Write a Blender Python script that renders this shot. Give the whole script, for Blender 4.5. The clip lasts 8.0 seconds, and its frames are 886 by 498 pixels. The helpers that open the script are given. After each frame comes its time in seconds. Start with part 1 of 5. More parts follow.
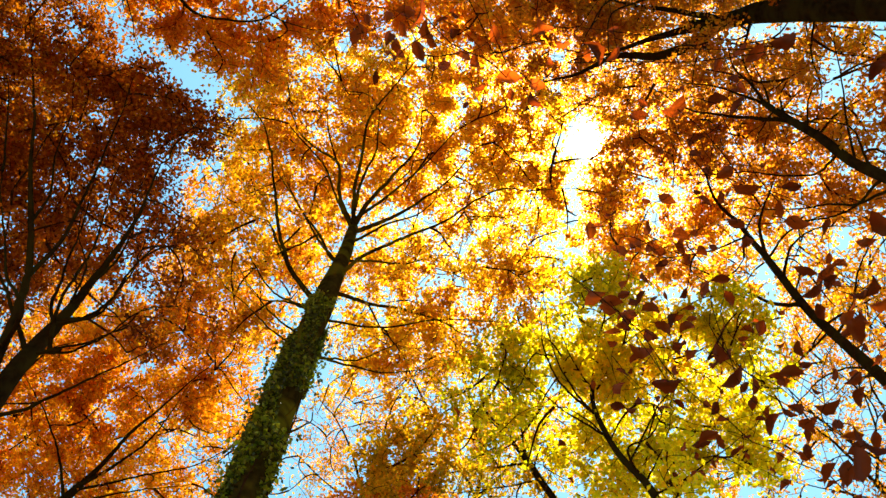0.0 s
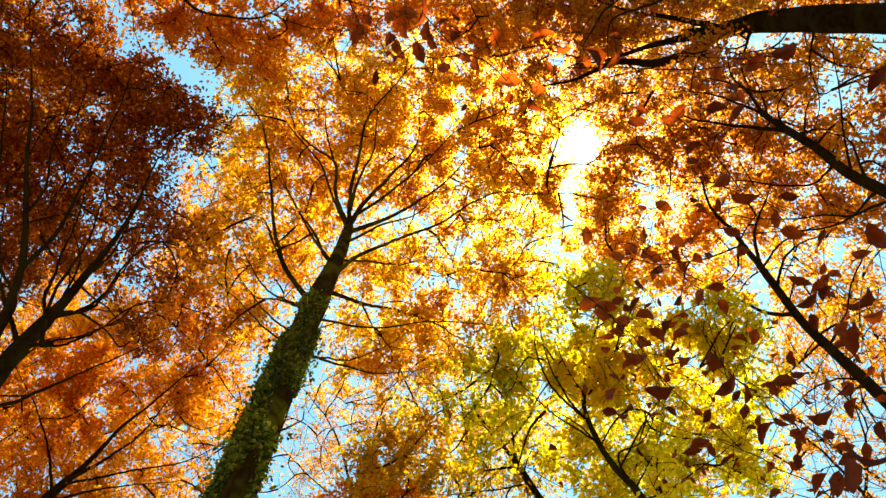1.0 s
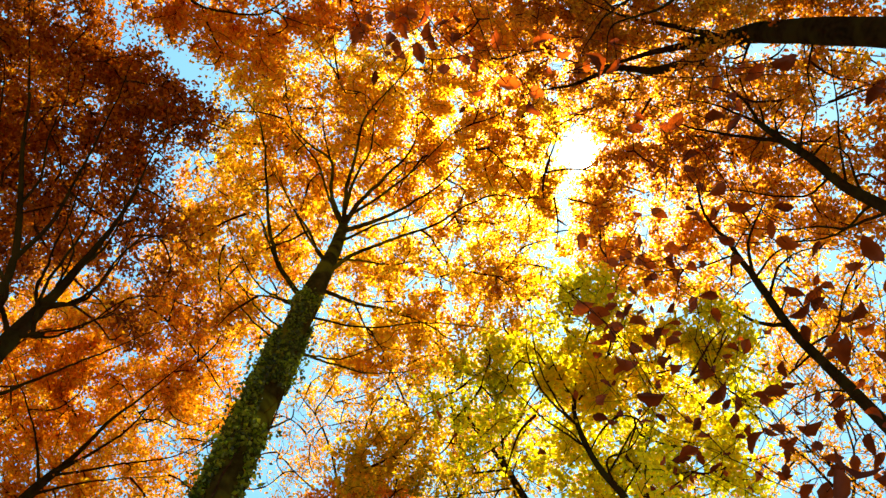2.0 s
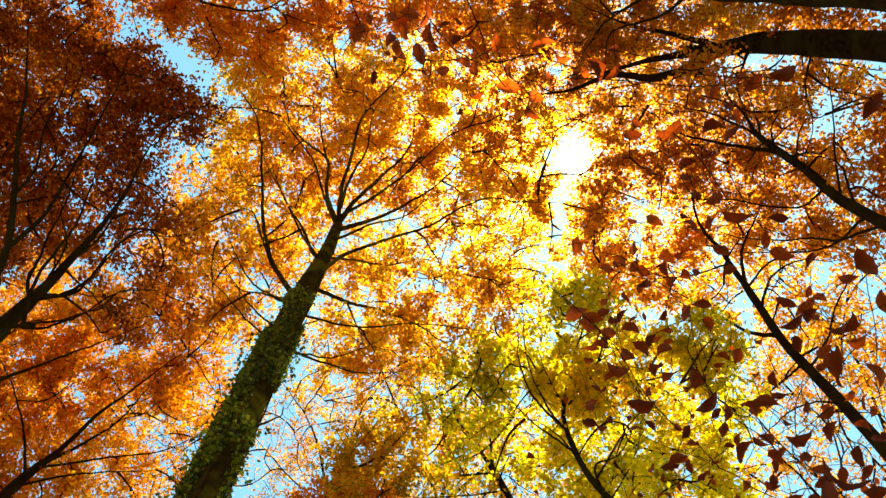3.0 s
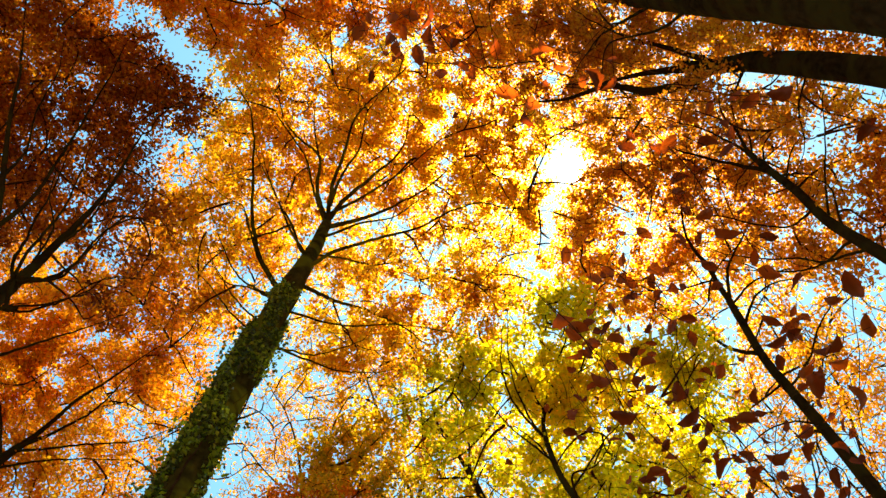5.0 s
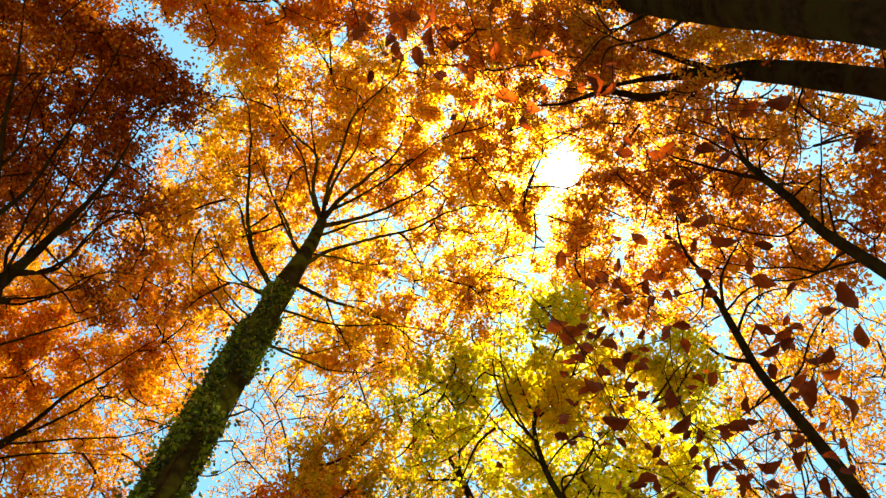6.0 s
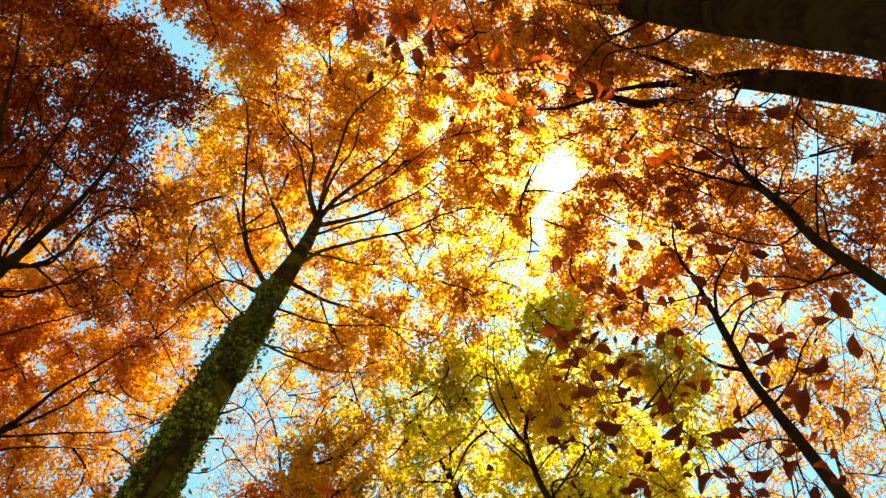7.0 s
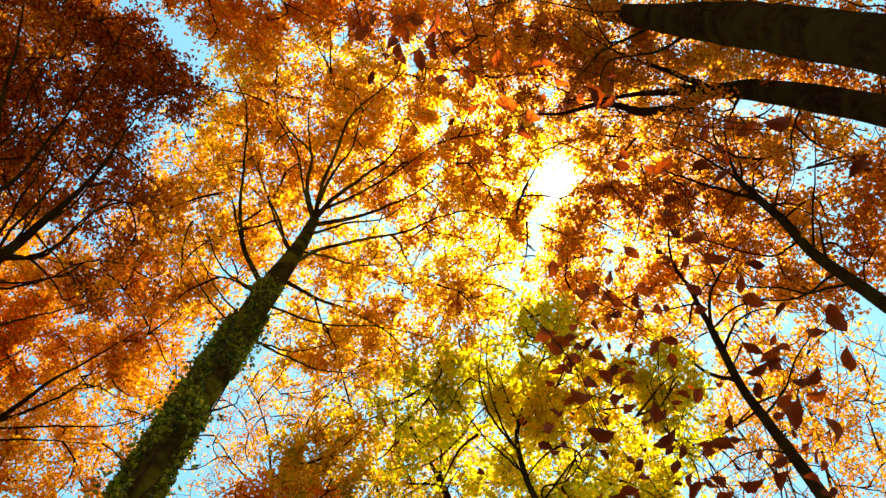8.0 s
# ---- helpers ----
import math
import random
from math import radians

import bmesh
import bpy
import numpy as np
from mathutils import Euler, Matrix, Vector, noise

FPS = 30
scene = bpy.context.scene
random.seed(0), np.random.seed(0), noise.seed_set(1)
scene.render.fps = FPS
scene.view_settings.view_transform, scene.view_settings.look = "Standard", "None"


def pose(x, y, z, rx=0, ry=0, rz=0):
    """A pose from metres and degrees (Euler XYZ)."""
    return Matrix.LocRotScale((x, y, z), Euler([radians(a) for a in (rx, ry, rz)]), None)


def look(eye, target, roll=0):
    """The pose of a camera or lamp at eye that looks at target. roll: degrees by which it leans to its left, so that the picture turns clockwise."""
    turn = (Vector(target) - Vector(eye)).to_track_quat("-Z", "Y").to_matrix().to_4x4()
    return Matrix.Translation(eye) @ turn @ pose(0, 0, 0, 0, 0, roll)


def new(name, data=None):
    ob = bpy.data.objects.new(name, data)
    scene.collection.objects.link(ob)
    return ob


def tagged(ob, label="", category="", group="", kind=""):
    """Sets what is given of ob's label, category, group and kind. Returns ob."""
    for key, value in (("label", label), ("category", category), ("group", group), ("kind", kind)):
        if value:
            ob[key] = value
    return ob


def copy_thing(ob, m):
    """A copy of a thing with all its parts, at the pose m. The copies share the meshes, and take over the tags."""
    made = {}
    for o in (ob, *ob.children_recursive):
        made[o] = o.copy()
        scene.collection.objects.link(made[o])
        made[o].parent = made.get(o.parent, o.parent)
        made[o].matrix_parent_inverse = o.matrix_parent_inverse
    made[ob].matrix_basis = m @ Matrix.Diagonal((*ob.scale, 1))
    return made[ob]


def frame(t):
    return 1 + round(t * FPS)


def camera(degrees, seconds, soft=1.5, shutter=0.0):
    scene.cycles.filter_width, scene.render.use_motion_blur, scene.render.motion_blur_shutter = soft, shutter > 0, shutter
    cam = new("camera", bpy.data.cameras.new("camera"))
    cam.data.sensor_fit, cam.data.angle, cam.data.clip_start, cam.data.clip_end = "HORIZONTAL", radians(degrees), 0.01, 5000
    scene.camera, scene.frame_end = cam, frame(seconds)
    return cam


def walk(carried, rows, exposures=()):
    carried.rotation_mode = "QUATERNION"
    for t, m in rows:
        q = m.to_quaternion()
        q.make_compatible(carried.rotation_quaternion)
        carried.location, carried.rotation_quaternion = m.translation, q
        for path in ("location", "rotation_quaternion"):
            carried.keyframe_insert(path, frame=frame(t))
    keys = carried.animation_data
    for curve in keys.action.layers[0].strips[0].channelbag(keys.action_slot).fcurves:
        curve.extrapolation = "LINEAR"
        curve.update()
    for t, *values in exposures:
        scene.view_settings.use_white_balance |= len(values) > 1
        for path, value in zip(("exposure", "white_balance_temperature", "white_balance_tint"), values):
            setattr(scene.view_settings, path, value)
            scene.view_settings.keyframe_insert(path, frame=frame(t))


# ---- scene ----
# ---------------------------------------------------------------- camera
cam = camera(48.0, 8.0, soft=1.45)
walk(cam, [
    (0, pose(-0.000, 0.000, 1.600, 164.15, -0.58, -0.08)),
    (1, pose(-0.004, 0.000, 1.600, 164.27, -0.65, -1.43)),
    (2, pose(-0.007, 0.001, 1.600, 164.38, -0.73, -2.98)),
    (3, pose(-0.011, 0.001, 1.600, 164.49, -0.78, -4.55)),
    (4, pose(-0.014, 0.002, 1.600, 164.59, -0.81, -6.04)),
    (5, pose(-0.018, 0.002, 1.600, 164.69, -0.82, -7.40)),
    (6, pose(-0.022, 0.002, 1.600, 164.80, -0.84, -8.68)),
    (7, pose(-0.025, 0.003, 1.600, 164.93, -0.89, -9.95)),
    (8, pose(-0.029, 0.003, 1.600, 165.09, -1.02, -11.41)),
])

# ---------------------------------------------------------------- sky, sun
SUN_DIR = Vector((0.1357, 0.1696, 0.9761)).normalized()
SUN_EL, SUN_AZ = math.asin(SUN_DIR.z), math.atan2(SUN_DIR.x, SUN_DIR.y)
scene.view_settings.exposure = 1.15

world = bpy.data.worlds.new("autumn_sky")
scene.world = world
world.use_nodes = True
wt = world.node_tree
wt.nodes.clear()
sky = wt.nodes.new("ShaderNodeTexSky")
sky.sky_type = "NISHITA"
sky.sun_disc = False
sky.sun_elevation, sky.sun_rotation = SUN_EL, SUN_AZ
sky.air_density, sky.dust_density, sky.ozone_density = 1.0, 0.1, 0.0
bg = wt.nodes.new("ShaderNodeBackground")
bg.inputs["Strength"].default_value = 0.126
wout = wt.nodes.new("ShaderNodeOutputWorld")
clear = wt.nodes.new("ShaderNodeMix")
clear.data_type, clear.blend_type = "RGBA", "MULTIPLY"
clear.inputs["Factor"].default_value = 1
clear.inputs["B"].default_value = (0.88, 1.34, 1.10, 1)
wt.links.new(sky.outputs[0], clear.inputs["A"])
wt.links.new(clear.outputs["Result"], bg.inputs[0])
# the dazzling sun and the haze that scatters its light forwards, fading out round it
way = wt.nodes.new("ShaderNodeTexCoord")
dot = wt.nodes.new("ShaderNodeVectorMath")
dot.operation = "DOT_PRODUCT"
dot.inputs[1].default_value = SUN_DIR
wt.links.new(way.outputs["Generated"], dot.inputs[0])
haze = None
for power, strength in ((20000, 14.0), (700, 0.08), (25, 0.10)):
    fall = wt.nodes.new("ShaderNodeMath")
    fall.operation = "POWER"
    fall.use_clamp = True
    fall.inputs[1].default_value = power
    wt.links.new(dot.outputs["Value"], fall.inputs[0])
    gain = wt.nodes.new("ShaderNodeMath")
    gain.operation = "MULTIPLY_ADD"
    gain.inputs[1].default_value = strength
    gain.inputs[2].default_value = 0
    wt.links.new(fall.outputs[0], gain.inputs[0])
    if haze:
        wt.links.new(haze.outputs[0], gain.inputs[2])
    haze = gain
glow = wt.nodes.new("ShaderNodeBackground")
glow.inputs["Color"].default_value = (1.0, 0.95, 0.86, 1)
wt.links.new(haze.outputs[0], glow.inputs["Strength"])
both = wt.nodes.new("ShaderNodeAddShader")
wt.links.new(bg.outputs[0], both.inputs[0])
wt.links.new(glow.outputs[0], both.inputs[1])
wt.links.new(both.outputs[0], wout.inputs[0])

sun_data = bpy.data.lights.new("sun", "SUN")
sun_data.energy, sun_data.angle, sun_data.color = 4.5, radians(0.6), (1.0, 0.96, 0.80)
sun = new("sun", sun_data)
sun.matrix_world = look(SUN_DIR * 60, (0, 0, 0))


# ---------------------------------------------------------------- materials
def nodes_of(name):
    m = bpy.data.materials.new(name)
    m.use_nodes = True
    m.node_tree.nodes.clear()
    return m, m.node_tree.nodes, m.node_tree.links


def ramp(nodes, stops):
    r = nodes.new("ShaderNodeValToRGB")
    while len(r.color_ramp.elements) < len(stops):
        r.color_ramp.elements.new(0.5)
    for e, (p, c) in zip(r.color_ramp.elements, stops):
        e.position, e.color = p, (*c, 1)
    return r


def leaf_material(name, stops, through_colour, gloss=0.015, thin=0.66, forward=0.18, single=False):
    """Thin leaf: matt face, light shining through, a waxy sheen; every leaf takes its own tone and neighbouring sprays lean together."""
    m, n, l = nodes_of(name)
    geo, co = n.new("ShaderNodeNewGeometry"), n.new("ShaderNodeTexCoord")
    patch = n.new("ShaderNodeTexNoise")
    patch.inputs["Scale"].default_value, patch.inputs["Detail"].default_value = 0.55, 3
    l.new(co.outputs["Object"], patch.inputs["Vector"])
    spread = n.new("ShaderNodeMapRange")
    spread.inputs["From Min"].default_value, spread.inputs["From Max"].default_value = 0.3, 0.7
    l.new(patch.outputs["Fac"], spread.inputs["Value"])
    mix = n.new("ShaderNodeMath")
    mix.operation = "MULTIPLY_ADD"
    mix.inputs[1].default_value = 0.55
    part_of = n.new("ShaderNodeMath")
    part_of.operation = "MULTIPLY"
    part_of.inputs[1].default_value = 0.45
    l.new(spread.outputs[0], part_of.inputs[0])
    l.new(n.new("ShaderNodeObjectInfo").outputs["Random"] if single else geo.outputs["Random Per Island"], mix.inputs[0])
    l.new(part_of.outputs[0], mix.inputs[2])
    tone = ramp(n, stops)
    l.new(mix.outputs[0], tone.inputs[0])
    veins = n.new("ShaderNodeTexNoise")
    veins.inputs["Scale"].default_value, veins.inputs["Detail"].default_value = 45, 2
    l.new(co.outputs["Object"], veins.inputs["Vector"])
    mottle = n.new("ShaderNodeMix")
    mottle.data_type, mottle.blend_type = "RGBA", "MULTIPLY"
    mottle.inputs["Factor"].default_value = 0.35
    l.new(tone.outputs[0], mottle.inputs["A"])
    l.new(veins.outputs["Fac"], mottle.inputs["B"])
    lit = n.new("ShaderNodeMix")
    lit.data_type, lit.blend_type = "RGBA", "MULTIPLY"
    lit.inputs["Factor"].default_value = 1
    l.new(tone.outputs[0], lit.inputs["A"])
    lit.inputs["B"].default_value = (*through_colour, 1)
    face, back, wax = n.new("ShaderNodeBsdfDiffuse"), n.new("ShaderNodeBsdfTranslucent"), n.new("ShaderNodeBsdfGlossy")
    wax.inputs["Roughness"].default_value = 0.42
    l.new(mottle.outputs["Result"], face.inputs["Color"])
    l.new(lit.outputs["Result"], back.inputs["Color"])
    ahead, through_leaf = n.new("ShaderNodeBsdfRefraction"), n.new("ShaderNodeMixShader")
    ahead.inputs["Roughness"].default_value, ahead.inputs["IOR"].default_value = 0.8, 1.3
    through_leaf.inputs[0].default_value = forward
    l.new(lit.outputs["Result"], ahead.inputs["Color"])
    l.new(back.outputs[0], through_leaf.inputs[1])
    l.new(ahead.outputs[0], through_leaf.inputs[2])
    a, b, o = n.new("ShaderNodeMixShader"), n.new("ShaderNodeMixShader"), n.new("ShaderNodeOutputMaterial")
    a.inputs[0].default_value, b.inputs[0].default_value = thin, gloss
    l.new(face.outputs[0], a.inputs[1])
    l.new(through_leaf.outputs[0], a.inputs[2])
    l.new(a.outputs[0], b.inputs[1])
    l.new(wax.outputs[0], b.inputs[2])
    l.new(b.outputs[0], o.inputs[0])
    return m


def rough_material(name, dark, light, scale, rough=0.85, bump=0.4, stretch=(1, 1, 1), moss=None):
    m, n, l = nodes_of(name)
    co, mapping = n.new("ShaderNodeTexCoord"), n.new("ShaderNodeMapping")
    mapping.inputs["Scale"].default_value = stretch
    l.new(co.outputs["Object"], mapping.inputs[0])
    big, fine = n.new("ShaderNodeTexNoise"), n.new("ShaderNodeTexNoise")
    big.inputs["Scale"].default_value, big.inputs["Detail"].default_value = scale, 4
    fine.inputs["Scale"].default_value, fine.inputs["Detail"].default_value = scale * 9, 5
    l.new(mapping.outputs[0], big.inputs["Vector"])
    l.new(mapping.outputs[0], fine.inputs["Vector"])
    half = n.new("ShaderNodeMath")
    half.operation = "MULTIPLY_ADD"
    half.inputs[1].default_value = 0.5
    l.new(fine.outputs["Fac"], half.inputs[0])
    quarter = n.new("ShaderNodeMath")
    quarter.operation = "MULTIPLY"
    quarter.inputs[1].default_value = 0.5
    l.new(big.outputs["Fac"], quarter.inputs[0])
    l.new(quarter.outputs[0], half.inputs[2])
    tone = ramp(n, [(0.32, dark), (0.68, light)])
    l.new(half.outputs[0], tone.inputs[0])
    colour = tone.outputs[0]
    if moss:
        patch = n.new("ShaderNodeTexNoise")
        patch.inputs["Scale"].default_value, patch.inputs["Detail"].default_value = 2.2, 6
        l.new(co.outputs["Object"], patch.inputs["Vector"])
        cover = ramp(n, [(0.46, (0, 0, 0)), (0.6, (1, 1, 1))])
        l.new(patch.outputs["Fac"], cover.inputs[0])
        mx = n.new("ShaderNodeMix")
        mx.data_type = "RGBA"
        l.new(cover.outputs[0], mx.inputs["Factor"])
        l.new(colour, mx.inputs["A"])
        mx.inputs["B"].default_value = (*moss, 1)
        colour = mx.outputs["Result"]
    p, o, bp = n.new("ShaderNodeBsdfPrincipled"), n.new("ShaderNodeOutputMaterial"), n.new("ShaderNodeBump")
    bp.inputs["Strength"].default_value, bp.inputs["Distance"].default_value = bump, 0.02
    l.new(half.outputs[0], bp.inputs["Height"])
    l.new(bp.outputs[0], p.inputs["Normal"])
    l.new(colour, p.inputs["Base Color"])
    p.inputs["Roughness"].default_value = rough
    p.inputs["Specular IOR Level"].default_value = 0.0
    l.new(p.outputs[0], o.inputs[0])
    return m


GOLD = leaf_material("golden_leaf", [(0.06, (0.44, 0.114, 0.005)), (0.35, (0.8, 0.324, 0.007)), (0.65, (0.94, 0.497, 0.010)), (0.95, (0.96, 0.69, 0.03))], (1.0, 0.95, 0.5), thin=0.8, forward=0.24)
RUSSET = leaf_material("russet_leaf", [(0.06, (0.0879, 0.0181, 0.003)), (0.4, (0.29, 0.0652, 0.004)), (0.75, (0.545, 0.158, 0.006)), (0.97, (0.756, 0.402, 0.014))], (1.0, 0.9, 0.45), thin=0.72)
AMBER = leaf_material("amber_leaf", [(0.06, (0.48, 0.116, 0.006)), (0.4, (0.82, 0.296, 0.008)), (0.7, (0.94, 0.465, 0.012)), (0.95, (0.96, 0.665, 0.03))], (1.0, 0.95, 0.5), thin=0.8, forward=0.24)
COPPER = leaf_material("copper_leaf", [(0.06, (0.432, 0.101, 0.005)), (0.45, (0.822, 0.278, 0.008)), (0.78, (0.962, 0.466, 0.012)), (0.97, (1.03, 0.751, 0.025))], (1.0, 0.92, 0.5), thin=0.8, forward=0.22)
BRONZE = leaf_material("bronze_leaf", [(0.06, (0.287, 0.0621, 0.005)), (0.45, (0.592, 0.178, 0.007)), (0.78, (0.753, 0.32, 0.010)), (0.97, (0.834, 0.514, 0.02))], (1.0, 0.92, 0.5), thin=0.78, forward=0.22)
RUST = leaf_material("rust_leaf", [(0.06, (0.46, 0.0978, 0.008)), (0.45, (0.78, 0.24, 0.012)), (0.85, (0.9, 0.415, 0.02)), (0.97, (0.94, 0.546, 0.03))], (1.0, 0.9, 0.6), thin=0.79)
LIME = leaf_material("lime_leaf", [(0.06, (0.371, 0.349, 0.005)), (0.3, (0.632, 0.569, 0.006)), (0.6, (0.883, 0.703, 0.008)), (0.85, (0.97, 0.623, 0.010)), (0.98, (0.97, 0.419, 0.014))], (1.0, 1.0, 0.5), thin=0.9, forward=0.18)
OLIVE = leaf_material("olive_leaf", [(0.06, (0.26, 0.18, 0.006)), (0.35, (0.56, 0.38, 0.008)), (0.65, (0.82, 0.46, 0.010)), (0.97, (0.90, 0.33, 0.016))], (1.0, 0.97, 0.5), thin=0.84, forward=0.35)
# the palest stops paint sunlit glints into random ivy leaves
IVY = leaf_material("ivy_leaf_with_glints", [(0.05, (0.014, 0.02, 0.002)), (0.4, (0.06, 0.085, 0.005)), (0.7, (0.27, 0.34, 0.012)), (0.95, (0.75, 0.74, 0.06))], (1.0, 1.0, 0.4), gloss=0.03, thin=0.55)
DRY = leaf_material("dry_leaf", [(0.1, (0.09, 0.018, 0.003)), (0.5, (0.22, 0.047, 0.005)), (0.9, (0.38, 0.095, 0.008))], (0.85, 0.52, 0.24), gloss=0.015, thin=0.32, single=True)
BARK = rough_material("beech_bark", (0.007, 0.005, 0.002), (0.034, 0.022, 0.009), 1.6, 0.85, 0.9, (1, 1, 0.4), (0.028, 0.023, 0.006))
MOSSY = rough_material("mossy_bark", (0.009, 0.007, 0.002), (0.055, 0.042, 0.008), 1.6, 0.85, 0.9, (1, 1, 0.4), (0.085, 0.08, 0.006))
TWIG = rough_material("twig_bark", (0.016, 0.008, 0.004), (0.06, 0.030, 0.014), 6, 0.8, 0.2)
LITTER = rough_material("leaf_litter", (0.14, 0.062, 0.022), (0.40, 0.19, 0.06), 1.2, 0.9, 0.6)


# ---------------------------------------------------------------- building helpers
def part(name, mesh, material, parent=None, label=""):
    ob = new(name, mesh)
    mesh.materials.append(material)
    if parent:
        ob.parent = parent
    if label:
        ob["label"] = label
    return ob


def mesh_of(name, verts, faces, smooth=False):
    """A mesh from one array of corners and one array of equal-sided faces."""
    me = bpy.data.meshes.new(name)
    verts, faces = np.asarray(verts, np.float32), np.asarray(faces, np.int32)
    k = faces.shape[1]
    me.vertices.add(len(verts))
    me.vertices.foreach_set("co", verts.ravel())
    me.loops.add(faces.size)
    me.loops.foreach_set("vertex_index", faces.ravel())
    me.polygons.add(len(faces))
    me.polygons.foreach_set("loop_start", np.arange(len(faces), dtype=np.int32) * k)
    me.polygons.foreach_set("loop_total", np.full(len(faces), k, np.int32))
    if smooth:
        me.polygons.foreach_set("use_smooth", np.ones(len(faces), bool))
    me.update(calc_edges=True)
    return me


def curve(points, n):
    """n places at even steps along a smooth line through the points (any number of columns)."""
    p = np.asarray(points, float)
    if len(p) == 2:
        return p[0] + np.linspace(0, 1, n)[:, None] * (p[1] - p[0])
    s = np.r_[0, np.cumsum(np.linalg.norm(np.diff(p[:, :3], axis=0), axis=1) + 1e-6)]
    m = np.gradient(p, s, axis=0)
    q = np.linspace(0, s[-1], n)
    i = np.clip(np.searchsorted(s, q, side="right") - 1, 0, len(p) - 2)
    h = (s[i + 1] - s[i])[:, None]
    t = (q - s[i])[:, None] / h
    return (2 * t ** 3 - 3 * t ** 2 + 1) * p[i] + (t ** 3 - 2 * t ** 2 + t) * h * m[i] + (3 * t ** 2 - 2 * t ** 3) * p[i + 1] + (t ** 3 - t ** 2) * h * m[i + 1]


def tube(line, radii, sides, rng=None, lumps=0.0):
    """Corners and quads of a round branch along a line."""
    line, radii = np.asarray(line, float), np.asarray(radii, float)
    d = np.gradient(line, axis=0)
    d /= np.linalg.norm(d, axis=1, keepdims=True) + 1e-9
    side = np.cross(d, np.where(np.abs(d[:, 2:3]) > 0.9, [[1.0, 0, 0]], [[0, 0, 1.0]]))
    flip = np.sign((side[1:] * side[:-1]).sum(1))
    side[1:] *= np.cumprod(np.where(flip == 0, 1, flip))[:, None]
    side /= np.linalg.norm(side, axis=1, keepdims=True) + 1e-9
    other = np.cross(d, side)
    ang = np.linspace(0, 2 * np.pi, sides, endpoint=False)
    r = radii[:, None] * np.ones(sides)
    if lumps:
        for _ in range(3):
            k, ph, f = rng.integers(1, 4), rng.uniform(0, 6.28, 2), rng.uniform(0.5, 2.5)
            r = r * (1 + lumps * np.sin(k * ang + ph[0] + f * line[:, 2:3]) * np.sin(f * 1.3 * line[:, 2:3] + ph[1]))
    v = line[:, None] + side[:, None] * (r * np.cos(ang))[..., None] + other[:, None] * (r * np.sin(ang))[..., None]
    m = len(line)
    i, j = np.meshgrid(np.arange(m - 1), np.arange(sides), indexing="ij")
    a, b = i * sides + j, i * sides + (j + 1) % sides
    f = np.stack([a, b, b + sides, a + sides], -1).reshape(-1, 4)
    return v.reshape(-1, 3), f


def joined(pieces):
    verts, faces, off = [], [], 0
    for v, f in pieces:
        verts.append(v)
        faces.append(f + off)
        off += len(v)
    return np.vstack(verts), np.vstack(faces)


def leaves(places, length, rng, tilt=38, lean=None):
    """Folded pointed leaves of three cross-cuts at the places: corners and triangles."""
    n = len(places)
    size = length * rng.uniform(0.65, 1.3, n)[:, None]
    yaw, tip, roll = rng.uniform(0, 2 * np.pi, n), np.radians(rng.normal(12, tilt, n)), np.radians(rng.normal(0, tilt, n))
    cy, sy, ct, st, cr, sr = np.cos(yaw), np.sin(yaw), np.cos(tip), np.sin(tip), np.cos(roll), np.sin(roll)
    along = np.stack([cy * ct, sy * ct, -st], 1)
    flat = np.stack([-sy, cy, np.zeros(n)], 1)
    up = np.cross(along, flat)
    across = flat * cr[:, None] + up * sr[:, None]
    up = np.cross(along, across)
    w = 0.31 * size * rng.uniform(0.85, 1.15, n)[:, None]
    curl = size * rng.normal(0.0, 0.10, n)[:, None]
    fold = w * rng.uniform(0.1, 0.5, n)[:, None]
    base = places - along * size * 0.5
    mid = base + along * size * 0.45 + up * curl
    end = base + along * size
    left, right = mid + across * w + up * fold, mid - across * w + up * fold
    v = np.stack([base, left, end, right], 1).reshape(-1, 3)
    k = np.arange(n)[:, None] * 4
    f = np.concatenate([k + [[0, 2, 1]], k + [[0, 3, 2]]], 1).reshape(-1, 3)
    return v, f


def inside(blob, n, rng):
    """n places in an egg-shaped part of a crown, denser towards its rim."""
    c, r = np.array(blob[0]), np.array(blob[1])
    d = rng.normal(size=(n, 3))
    d /= np.linalg.norm(d, axis=1, keepdims=True)
    p = c + d * r * rng.uniform(0.02, 1.0, n)[:, None] ** 0.45 * rng.uniform(0.85, 1.4, n)[:, None]
    # sprays gather in layers and leave holes between them
    keep = [0.6 * noise.noise(Vector(q) * 0.8) + 1.2 * noise.noise(Vector(q) * 2.3) > -0.28 for q in p]
    return p[np.array(keep, bool)]


def headings(line):
    d = np.gradient(line, axis=0)
    return d / (np.linalg.norm(d, axis=1, keepdims=True) + 1e-9)


